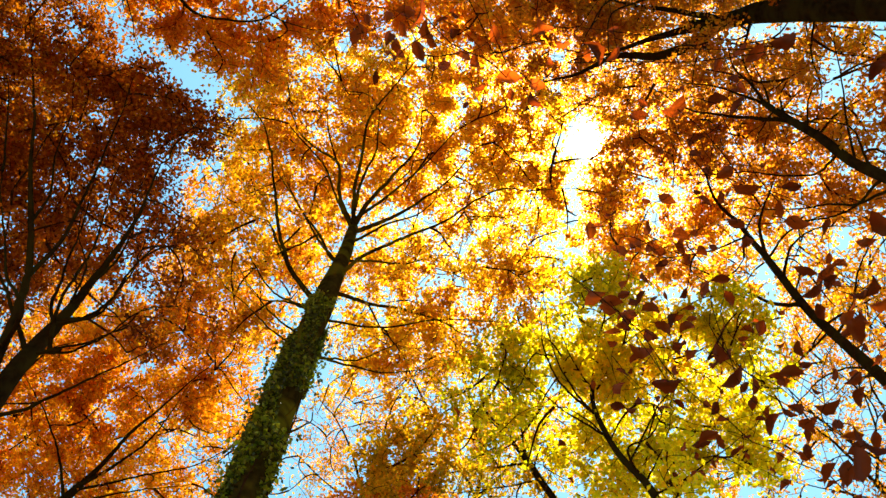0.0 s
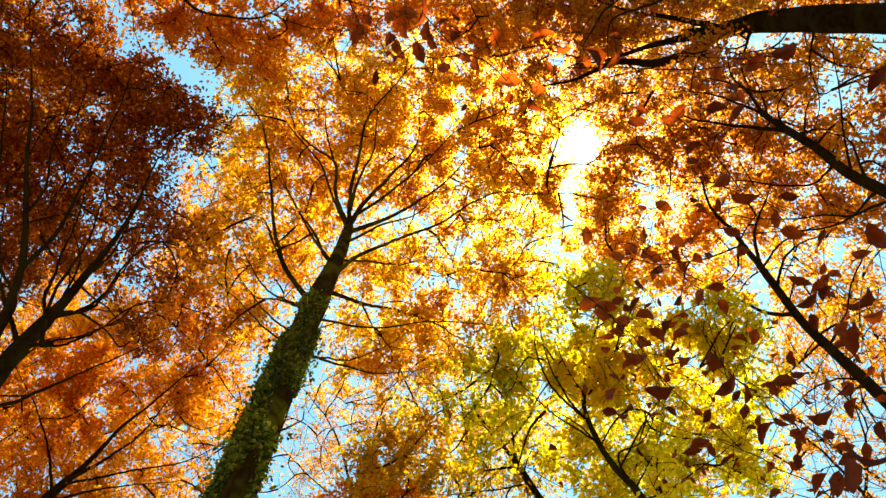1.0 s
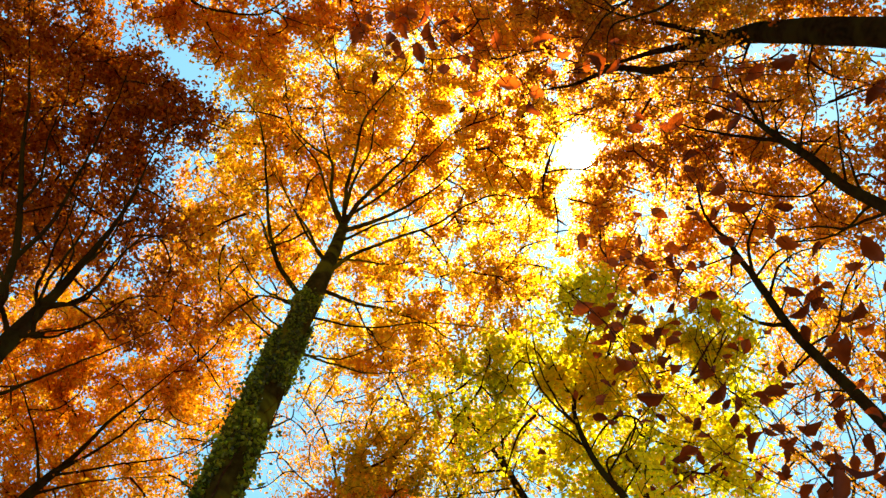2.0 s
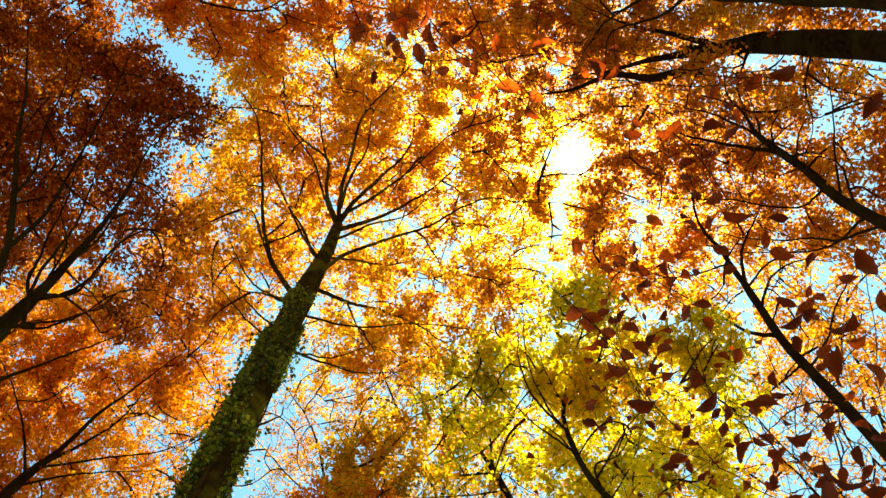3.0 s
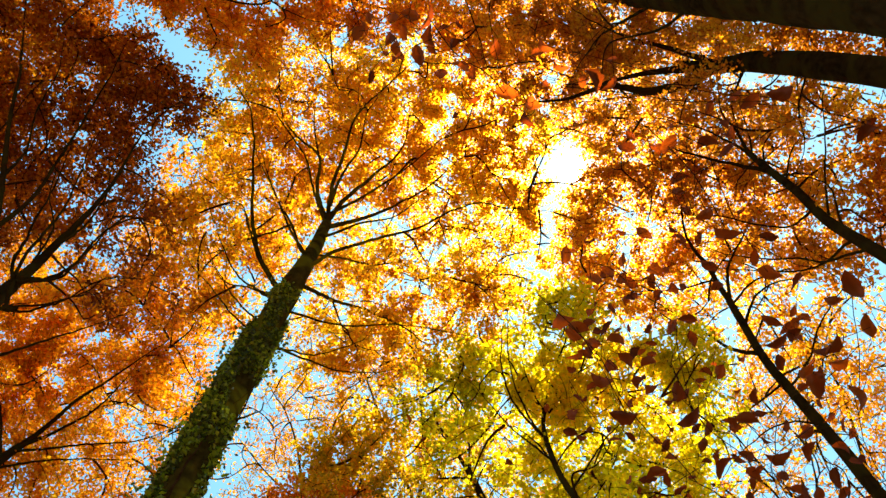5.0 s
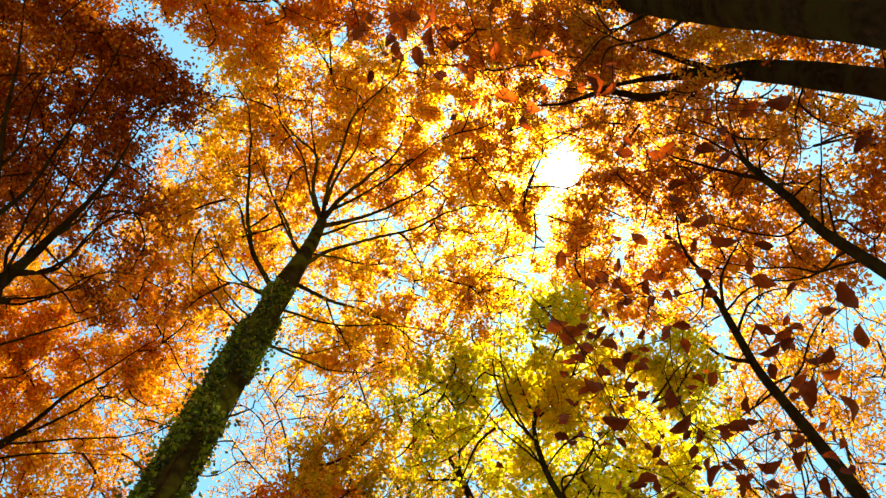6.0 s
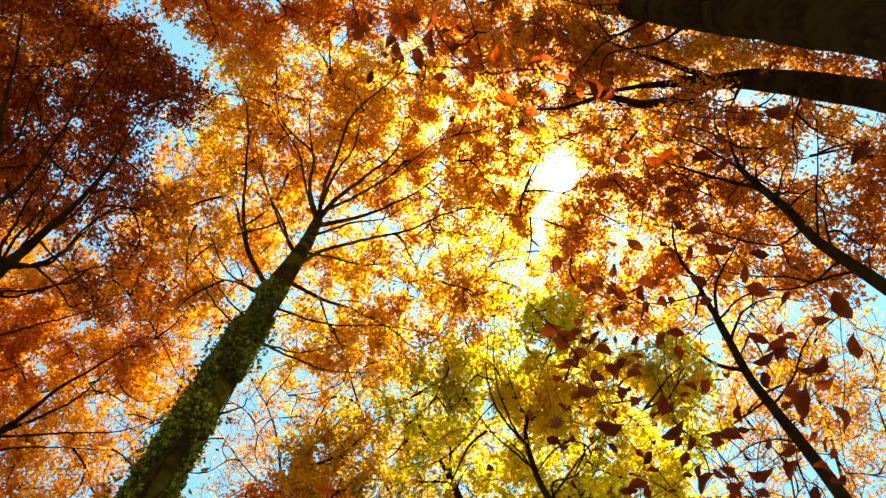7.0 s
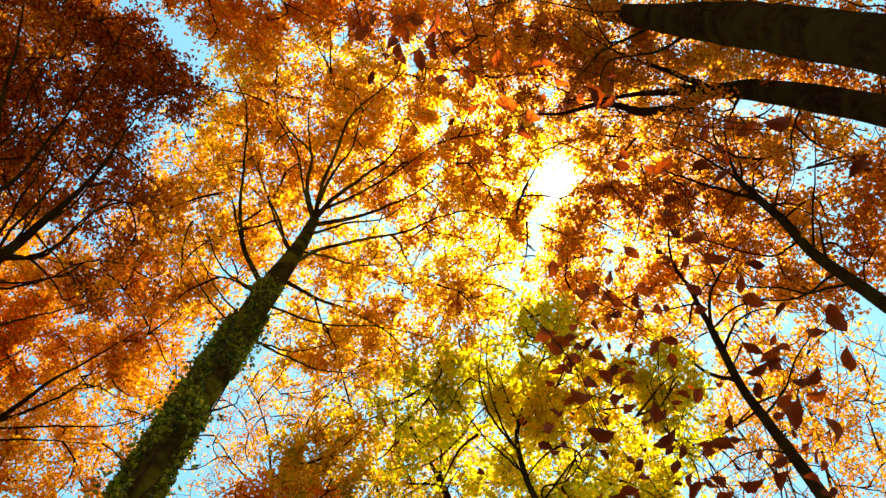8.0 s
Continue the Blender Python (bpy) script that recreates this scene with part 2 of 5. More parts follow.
def sprout(nodes, goals, r0, r1, rng, sag, steps=5, ways=None):
    """A bent twig to every goal from a node close by whose own heading leads towards it, the nearest goals first; the twigs become nodes in turn."""
    total = len(nodes) + len(goals) * (steps - 1)
    store, heading = np.empty((total, 3)), np.zeros((total, 3))
    store[:len(nodes)] = nodes
    if ways is not None:
        heading[:len(nodes)] = ways
    used = len(nodes)
    dist = np.concatenate([np.sqrt(((goals[i:i + 200, None] - nodes[None]) ** 2).sum(2)).min(1) for i in range(0, len(goals), 200)])
    lines = []
    for g in goals[np.argsort(dist)]:
        d = g - store[:used]
        far = (d * d).sum(1)
        ahead = (d * heading[:used]).sum(1) / (np.sqrt(far) + 1e-9)
        k = int(np.argmin(far * (1.45 - ahead)))
        a, on = store[k].copy(), heading[k]
        span = math.sqrt(far[k])
        if span < 0.02:
            continue
        bend = rng.normal(0, 0.03, 3) * span + 0.07 * span * (on - (g - a) / span)
        bend[2] += sag * span
        mid1, mid2 = a + (g - a) * 0.33 + bend, a + (g - a) * 0.68 + bend * 0.9 + rng.normal(0, 0.025, 3) * span
        line = curve([a, mid1, mid2, g], steps)
        k = min(1.0, 0.4 + span / 1.6)
        lines.append((line, np.linspace(r0 * k, r1, steps)))
        store[used:used + steps - 1] = line[1:]
        heading[used:used + steps - 1] = headings(line)[1:]
        used += steps - 1
    return lines, store[:used], heading[:used]


def big_leaf(name, seed):
    """One dry beech leaf, 1 long, lying along x from its stalk: pointed oval blade, folded and curled, wavy rim, raised midrib and a stalk."""
    rng = np.random.default_rng(seed)
    cuts, rows = np.linspace(0, 1, 8), []
    half = 0.27 * np.sin(np.pi * cuts ** 0.85) ** 0.8 * (1 + 0.10 * np.sin(cuts * 21 + seed))
    curl, fold, twist = rng.uniform(-1.4, 1.4), rng.uniform(0.1, 1.2), rng.uniform(-1.7, 1.7)
    for c, w in zip(cuts, half):
        a = twist * (c - 0.4)
        for k in (-1, -0.5, 0, 0.5, 1):
            y, z = k * w, abs(k) * w * fold + 0.02 * math.sin(9 * c + 4 * k)
            rows.append((c, y * math.cos(a) - z * math.sin(a), y * math.sin(a) + z * math.cos(a) + curl * (c - 0.5) ** 2))
    faces = [(5 * i + j, 5 * i + j + 1, 5 * i + j + 6, 5 * i + j + 5) for i in range(7) for j in range(4)]
    v, f = np.array(rows), np.array(faces)
    sv, sf = tube(np.array([(-0.22, 0, curl * 0.25 + 0.05), (-0.1, 0, curl * 0.25 + 0.02), (0.02, 0, curl * 0.25)]), [0.012, 0.01, 0.012], 3)
    v, f = joined([(v, f), (sv, sf)])
    me = mesh_of(name, v, f, True)
    me.materials.append(DRY)
    return me


def bough(owner, line, radii, spots, seed):
    """A low drooping bough of a tree, with twigs to single dry leaves: (x, y, z, length)."""
    rng = np.random.default_rng(seed)
    here = np.array(owner.location)
    way_on = curve(line, 40)
    sway = np.cumsum(rng.normal(0, 1, (40, 3)), 0)
    way_on = way_on + 0.02 * (sway - np.linspace(0, 1, 40)[:, None] * sway[-1])
    v, f = tube(way_on - here, np.linspace(radii[0], radii[1], 40), 7, rng, 0.05)
    stem = part("bough", mesh_of("bough", v, f, True), TWIG, owner, "thin low bough with withered brown leaves")
    goals = np.array([p[:3] for p in spots])
    lines, _, _ = sprout(way_on[8:], goals, 0.0022, 0.0011, rng, 0.12, 7, headings(way_on)[8:])
    for a, r in lines:
        v, f = tube(a - here, r, 4)
        part("twig", mesh_of("twig", v, f, True), TWIG, stem)
    for x, y, z, size in spots:
        ob = new("leaf", DRY_LEAVES[rng.integers(len(DRY_LEAVES))])
        ob.parent = stem
        m = pose(x - here[0], y - here[1], z - here[2], rng.normal(0, 40), rng.normal(25, 30), rng.uniform(0, 360))
        ob.matrix_local = m @ Matrix.Scale(size, 4) @ Matrix.Translation((-0.4, 0, 0))


DRY_LEAVES = [big_leaf("leaf", k) for k in range(12)]


def ivy(owner, trunk, low, high, count):
    """Ivy that climbs a trunk: winding stems and a patchy coat of small leaves that stand off the bark."""
    rng = np.random.default_rng(77)
    here = np.array(owner.location)
    thing = tagged(new("ivy"), "glossy dark green ivy climbing the beech trunk", "ivy")
    thing.location = owner.location
    t = curve(trunk, 200)
    t = t[(t[:, 2] > low) & (t[:, 2] < high)]
    for k in range(9):
        top = int(len(t) * rng.uniform(0.6, 1.0))
        ang = rng.uniform(0, 6.28) + np.cumsum(rng.normal(0, 0.07, top))
        line = t[:top, :3] + np.stack([np.cos(ang), np.sin(ang), 0 * ang], 1) * (t[:top, 3:4] * 1.03 + 0.012)
        v, f = tube(line - here, np.linspace(0.018, 0.006, top), 5)
        part("stem", mesh_of("stem", v, f, True), TWIG, thing)
    i = rng.integers(0, len(t), count)
    ang = rng.uniform(0, 6.28, count)
    patch = np.array([noise.noise(Vector((math.cos(a) * 0.9, math.sin(a) * 0.9, t[j, 2] * 0.8))) for a, j in zip(ang, i)])
    bare = np.where(t[i, 2] < 12.0, 0.75 * np.maximum(0, np.cos(ang + 0.5)), 0)  # one flank of the lower trunk stays clear
    keep = patch > -0.4 + 0.5 * bare + 0.35 * np.maximum(0, (t[i, 2] - low) / (high - low) - 0.85) * 6
    i, ang = i[keep], ang[keep]
    off = t[i, 3] * 1.04 + np.abs(rng.normal(0.0, 0.028, len(i))) + np.where(rng.random(len(i)) < 0.06, 0.12, 0)
    spots = t[i, :3] + np.stack([np.cos(ang) * off, np.sin(ang) * off, rng.normal(0, 0.05, len(i))], 1)
    v, f = leaves(spots - here, 0.06, rng, 45)
    tagged(part("foliage", mesh_of("foliage", v, f), IVY, thing), kind="stuff")


seed_of = [11]


def tree(label, leaf, trunk, limbs, crown, leaf_len=0.085, per_twig=27, bark=None, dense=0.66):
    """A tree: tapered trunk (x, y, z, radius), limbs (line, first and last radius), crown parts (centre, half sizes, number of sprays)."""
    seed_of[0] += 1
    rng = np.random.default_rng(seed_of[0])
    root = Vector(trunk[0][:3])
    here = np.array([root.x, root.y, 0.0])
    thing = tagged(new("tree"), label, "tree", "trees of the wood")
    thing.location = (root.x, root.y, 0)
    t = curve(trunk, 60)
    flare = 1 + 0.55 * np.exp(-np.maximum(t[:, 2], 0) / 0.5)
    v, f = tube(t[:, :3] - here, t[:, 3] * flare, 20, rng, 0.05)
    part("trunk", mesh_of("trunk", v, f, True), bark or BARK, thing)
    nodes, ways = [t[-3:, :3]], [headings(t[:, :3])[-3:]]
    for points, r0, r1 in limbs:
        n = 8 * len(points)
        line = curve(points, n)
        wob = np.cumsum(rng.normal(0, 1, (n, 3)), 0)
        wob -= np.linspace(0, 1, n)[:, None] * wob[-1]
        line = line + wob * 0.005
        tip = line[-1] + (line[-1] - line[-5]) * [[0.35], [0.7], [1.05]] + np.cumsum(rng.normal(0, 0.03, (3, 3)), 0)
        line = np.vstack([line, tip])
        radii = r0 + (0.4 * r1 - r0) * np.linspace(0, 1, n + 3) ** 0.7
        v, f = tube(line - here, radii, 9, rng, 0.04)
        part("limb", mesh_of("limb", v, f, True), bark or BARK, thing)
        nodes.append(line[n // 5:])
        ways.append(headings(line)[n // 5:])
    nodes, ways = np.vstack(nodes), np.vstack(ways)
    coarse = np.vstack([inside(b, max(4, int(b[2] * dense) // 3), rng) for b in crown])
    fine = np.vstack([inside(b, max(3, int(b[2] * dense * 4.3)), rng) for b in crown])
    boughs, nodes, ways = sprout(nodes, coarse, 0.024, 0.009, rng, 0.03, 7, ways)
    twigs, _, _ = sprout(nodes, fine, 0.011, 0.0045, rng, 0.03, 5, ways)
    for a, r in boughs:
        v, f = tube(a - here, r, 5)
        part("branch", mesh_of("branch", v, f, True), TWIG, thing)
    v, f = joined([tube(a - here, r, 3) for a, r in twigs])
    tagged(part("twig", mesh_of("twig", v, f, True), TWIG, thing), kind="stuff")
    ends = np.stack([a for a, _ in twigs])
    pick = rng.integers(0, 5, (len(ends), int(per_twig * 1.42)))
    spots = ends[np.arange(len(ends))[:, None], pick]
    spots = spots + rng.normal(0, 1, spots.shape) * [0.095, 0.095, 0.05] + [0, 0, 0.06]
    spots = spots.reshape(-1, 3)
    # leaves have dropped in patches, where bare twigs are left
    bare = np.array([noise.noise(Vector(q)) + 0.45 * noise.noise(Vector(q * 2.4)) for q in spots * [2.3, 2.3, 0.7]])
    v, f = leaves(spots[bare > -0.27] - here, leaf_len, rng)
    crown_ob = part("crown", mesh_of("crown", v, f), leaf, thing)
    tagged(crown_ob, kind="stuff")
    return thing


# ---------------------------------------------------------------- ground
def ground():
    rng = np.random.default_rng(3)
    n = 121
    s = np.linspace(-1, 1, n)
    s = np.sign(s) * np.abs(s) ** 3 * 900
    x, y = np.meshgrid(s, s)
    z = 0.12 * np.sin(x * 0.31 + 1) * np.cos(y * 0.27) + 0.05 * np.sin(x * 0.9) * np.sin(y * 1.1 + 2) - 0.03
    i, j = np.meshgrid(np.arange(n - 1), np.arange(n - 1), indexing="ij")
    a = i * n + j
    f = np.stack([a, a + 1, a + n + 1, a + n], -1).reshape(-1, 4)
    ob = part("ground", mesh_of("ground", np.stack([x, y, z], -1).reshape(-1, 3), f, True), LITTER)
    return tagged(ob, "woodland floor covered in brown leaf litter", "ground", kind="structure")


ground()

# ---------------------------------------------------------------- trees
ivy_tree = tree("tall beech with golden-orange crown and ivy-clad trunk", GOLD, [
    (-1.88, 4.63, -0.1, 0.24), (-1.88, 4.63, 9.68, 0.18), (-1.88, 4.63, 11.2, 0.18), (-1.88, 4.63, 13.22, 0.178), (-1.85, 4.65, 15.09, 0.172), (-1.83, 4.65, 16.33, 0.145), (-1.81, 4.661, 17.607, 0.118), (-1.837, 4.65, 19.364, 0.095)],
    limbs=[
        ([(-1.84, 4.65, 19.36), (-1.67, 4.39, 19.71), (-1.16, 3.9, 20.45), (-0.68, 3.41, 21.12), (-0.61, 3.02, 21.5)], 0.059, 0.020),
        ([(-1.84, 4.65, 19.36), (-1.86, 4.12, 19.96), (-1.76, 3.54, 20.59), (-1.68, 2.97, 21.17), (-1.32, 2.48, 21.75), (-0.77, 1.88, 22.5)], 0.051, 0.017),
        ([(-1.89, 4.57, 19.36), (-2.12, 4.15, 19.84), (-2.23, 3.61, 20.38), (-2.65, 3.42, 20.76), (-3.03, 3.18, 21.12), (-3.24, 2.79, 21.5)], 0.051, 0.016),
        ([(-1.8, 4.67, 19.18), (-1.33, 4.6, 19.65), (-0.72, 4.39, 20.28), (-0.18, 4.1, 20.85), (0.39, 3.65, 21.5)], 0.051, 0.016),
    ] + [
        ([(-1.81, 4.66, 16.35), (-1.32, 4.4, 16.89), (-0.8, 4.28, 17.35), (-0.15, 4.16, 17.88), (0.43, 3.87, 18.4), (0.86, 3.77, 18.74), (1.36, 3.88, 19.07), (2.01, 3.92, 19.5)], 0.037, 0.011),
        ([(-1.82, 4.67, 18.35), (-1.19, 4.52, 19.15), (-0.7, 4.48, 19.7), (-0.07, 4.13, 20.5)], 0.031, 0.012),
        ([(-1.85, 4.65, 14.85), (-2.38, 4.4, 15.81), (-2.76, 4, 16.96), (-3, 3.57, 17.93), (-3.19, 3.14, 18.76), (-3.43, 2.76, 19.47), (-4.08, 2.27, 20.5)], 0.048, 0.015),
        ([(-1.95, 4.6, 15.04), (-2.32, 4.46, 15.72), (-2.74, 4.15, 16.63), (-2.97, 3.95, 17.11), (-3.32, 3.97, 17.5)], 0.031, 0.010),
    ] + [
        ([(-1.83, 4.66, 16.96), (-2.29, 4.39, 17.71), (-2.66, 4.07, 18.38), (-3.05, 3.71, 19.05), (-3.29, 3.44, 19.5)], 0.029, 0.011),
        ([(-1.96, 4.61, 14.85), (-2.48, 4.6, 15.09), (-2.8, 4.63, 15.28), (-3.06, 4.44, 15.5)], 0.022, 0.009),
        ([(-1.87, 4.63, 13.59), (-2.44, 4.57, 14.4), (-2.79, 4.51, 15.06), (-3.26, 4.33, 16)], 0.018, 0.009),
        ([(-1.88, 4.63, 13.23), (-2.46, 4.45, 13.73), (-2.74, 4.33, 14.06), (-3.13, 4.16, 14.5)], 0.018, 0.008),
        ([(-1.84, 4.65, 15.66), (-1.32, 4.83, 15.68), (-0.73, 4.95, 15.7), (-0.14, 5.16, 15.73), (0.29, 5.37, 15.75), (0.55, 5.21, 15.76)], 0.039, 0.009),
    ] + [
        ([(-1.86, 4.64, 14.41), (-1.3, 4.77, 14.51), (-0.83, 4.84, 14.62), (-0.29, 4.78, 14.76), (0.76, 4.89, 15)], 0.022, 0.009),
        ([(-1.88, 4.63, 13.18), (-1.32, 4.78, 13.21), (-0.9, 4.91, 13.24), (-0.33, 4.89, 13.28)], 0.025, 0.008),
        ([(-1.67, 4.71, 13.18), (-1.2, 4.83, 13.42), (-0.91, 4.73, 13.46), (-0.62, 4.58, 13.5)], 0.018, 0.008),
        ([(-1.88, 4.63, 10.93), (-1.65, 4.63, 10.98), (-1.51, 4.57, 11.03)], 0.025, 0.017),
        ([(-1.88, 4.63, 11.03), (-1.53, 4.29, 11.09), (-1.38, 3.99, 11.13)], 0.011, 0.004),
        ([(-1.82, 4.66, 18.10), (-1.98, 4.91, 18.10), (-2.40, 4.57, 18.73), (-2.80, 4.29, 19.35), (-3.11, 4.00, 19.98), (-3.37, 3.63, 20.60)], 0.034, 0.010),
    ] + [
        ([(-1.83, 4.65, 19.20), (-2.20, 4.04, 19.68), (-2.37, 3.71, 20.16), (-2.77, 3.38, 20.64), (-3.05, 3.20, 21.12), (-3.20, 2.78, 21.60)], 0.034, 0.010),
        ([(-2.38, 4.59, 18.70), (-2.98, 4.77, 18.40), (-3.24, 4.49, 18.80), (-3.65, 4.41, 19.20), (-4.11, 4.24, 19.60)], 0.022, 0.007),
        ([(-1.84, 4.65, 15.60), (-2.09, 4.85, 15.60), (-2.59, 4.98, 16.20), (-3.00, 4.93, 16.80), (-3.37, 4.59, 17.40), (-3.71, 4.26, 18.00)], 0.030, 0.008),
        ([(-1.82, 4.36, 19.60), (-1.72, 3.90, 20.30), (-1.48, 3.44, 21.00), (-1.48, 2.91, 21.70), (-1.19, 2.36, 22.40)], 0.038, 0.011),
        ([(-1.77, 4.48, 19.50), (-1.20, 4.20, 20.18), (-0.62, 3.84, 20.85), (-0.01, 3.28, 21.52), (0.43, 2.97, 22.20)], 0.036, 0.010),
    ] + [
        ([(-1.98, 4.91, 18.10), (-1.44, 4.97, 18.32), (-0.82, 5.18, 18.75), (-0.30, 5.14, 19.18), (0.32, 5.34, 19.60)], 0.026, 0.008),
    ],
    crown=[
        ((2.0, 2.7, 20.5), (0.3, 0.3, 1.0), 4),
        ((3.0, 2.8, 20.5), (0.3, 0.3, 1.0), 4),
        ((1.9, 3.8, 20.5), (0.3, 0.3, 1.0), 4),
        ((3.1, 3.9, 20.5), (0.3, 0.3, 1.0), 4),
        ((2.2, 4.8, 20.5), (0.4, 0.4, 1.0), 3),
        ((2.4, 2.6, 20.5), (0.3, 0.3, 1.0), 2),
        ((2.1, 5.6, 20.5), (0.3, 0.3, 1.0), 3),
        ((1.2, 6.2, 19.5), (0.5, 0.5, 1.0), 9),
        ((1.9, 5.7, 19.5), (0.5, 0.5, 1.0), 6),
        ((1.5, 6.9, 19.5), (0.4, 0.4, 1.0), 4),
        ((2.1, 4.6, 21.5), (0.4, 0.4, 1.0), 6),
        ((1.9, 5.5, 21.5), (0.4, 0.4, 1.0), 4),
        ((-0.1, 5.3, 21.5), (0.6, 0.6, 1.0), 8),
    ] + [
        ((2.0, 3.2, 21.5), (0.4, 0.4, 1.0), 3),
        ((2.4, 4.3, 21.5), (0.3, 0.3, 1.0), 2),
        ((0.8, 4.7, 21.5), (0.5, 0.5, 1.0), 4),
        ((-2.91, 4.48, 22.0), (1.7, 1.8, 1.8), 192),
        ((-1.35, 3.22, 23.5), (1.8, 1.6, 1.8), 160),
        ((-2.70, 2.70, 24.0), (1.6, 1.4, 1.8), 113),
        ((0.62, 3.53, 23.0), (1.3, 1.3, 1.5), 133),
        ((-3.85, 3.54, 22.0), (0.9, 1.3, 1.5), 65),
        ((-0.21, 4.48, 22.0), (1.4, 0.8, 1.2), 48),
        ((1.04, 5.01, 21.0), (1, 0.7, 1), 24),
        ((-0.5, 5.2, 18.7), (1.1, 0.5, 1), 20),
        ((-0.6, 5.3, 15.7), (1, 0.5, 0.8), 23),
        ((-0.9, 5.4, 14.7), (0.6, 0.3, 0.6), 9),
    ] + [
        ((-3.6, 4.6, 17.7), (0.7, 0.9, 1), 40),
        ((-3.1, 5.1, 15.7), (0.4, 0.5, 0.7), 9),
        ((-0.31, 2.28, 24.5), (1.4, 0.9, 1.2), 87),
        ((1.45, 2.80, 23.0), (0.6, 0.8, 1), 26),
        ((1.98, 4.38, 21.5), (0.6, 0.5, 1), 5),
        ((1.87, 3.64, 22.5), (0.6, 0.9, 1), 30),
        ((2.29, 4.90, 21.5), (0.3, 0.3, 0.8), 3),
        ((1.05, 5.75, 20.0), (0.6, 0.5, 0.8), 15),
        ((-4.16, 2.39, 22.4), (0.7, 0.7, 1.0), 18),
        ((-3.22, 2.39, 23.5), (0.7, 0.7, 1.0), 18),
        ((-4.79, 4.68, 22.2), (0.5, 0.5, 1.0), 8),
        ((-4.67, 3.64, 23.1), (0.5, 0.5, 1.0), 7),
        ((-2.08, 2.60, 22.1), (0.6, 0.6, 1.0), 6),
    ] + [
        ((-0.73, 4.47, 22.4), (0.7, 0.7, 1.0), 9),
        ((1.14, 4.36, 23.6), (0.6, 0.6, 1.0), 8),
        ((1.66, 4.78, 22.8), (0.6, 0.6, 1.0), 8),
        ((1.35, 5.82, 23.1), (0.6, 0.6, 1.0), 7),
        ((2.29, 4.99, 23.1), (0.3, 0.3, 1.0), 2),
        ((1.87, 3.23, 22.2), (0.4, 0.4, 1.0), 2),
        ((-1.9, 2.6, 23.3), (0.7, 0.7, 1.0), 10),
        ((-1.5, 3.5, 23.6), (0.6, 0.6, 1.0), 9),
        ((-3.0, 1.8, 23.8), (0.6, 0.6, 1.0), 9),
        ((-1.0, 5.7, 22.6), (0.6, 0.6, 1.0), 6),
    ], leaf_len=0.079, bark=MOSSY)

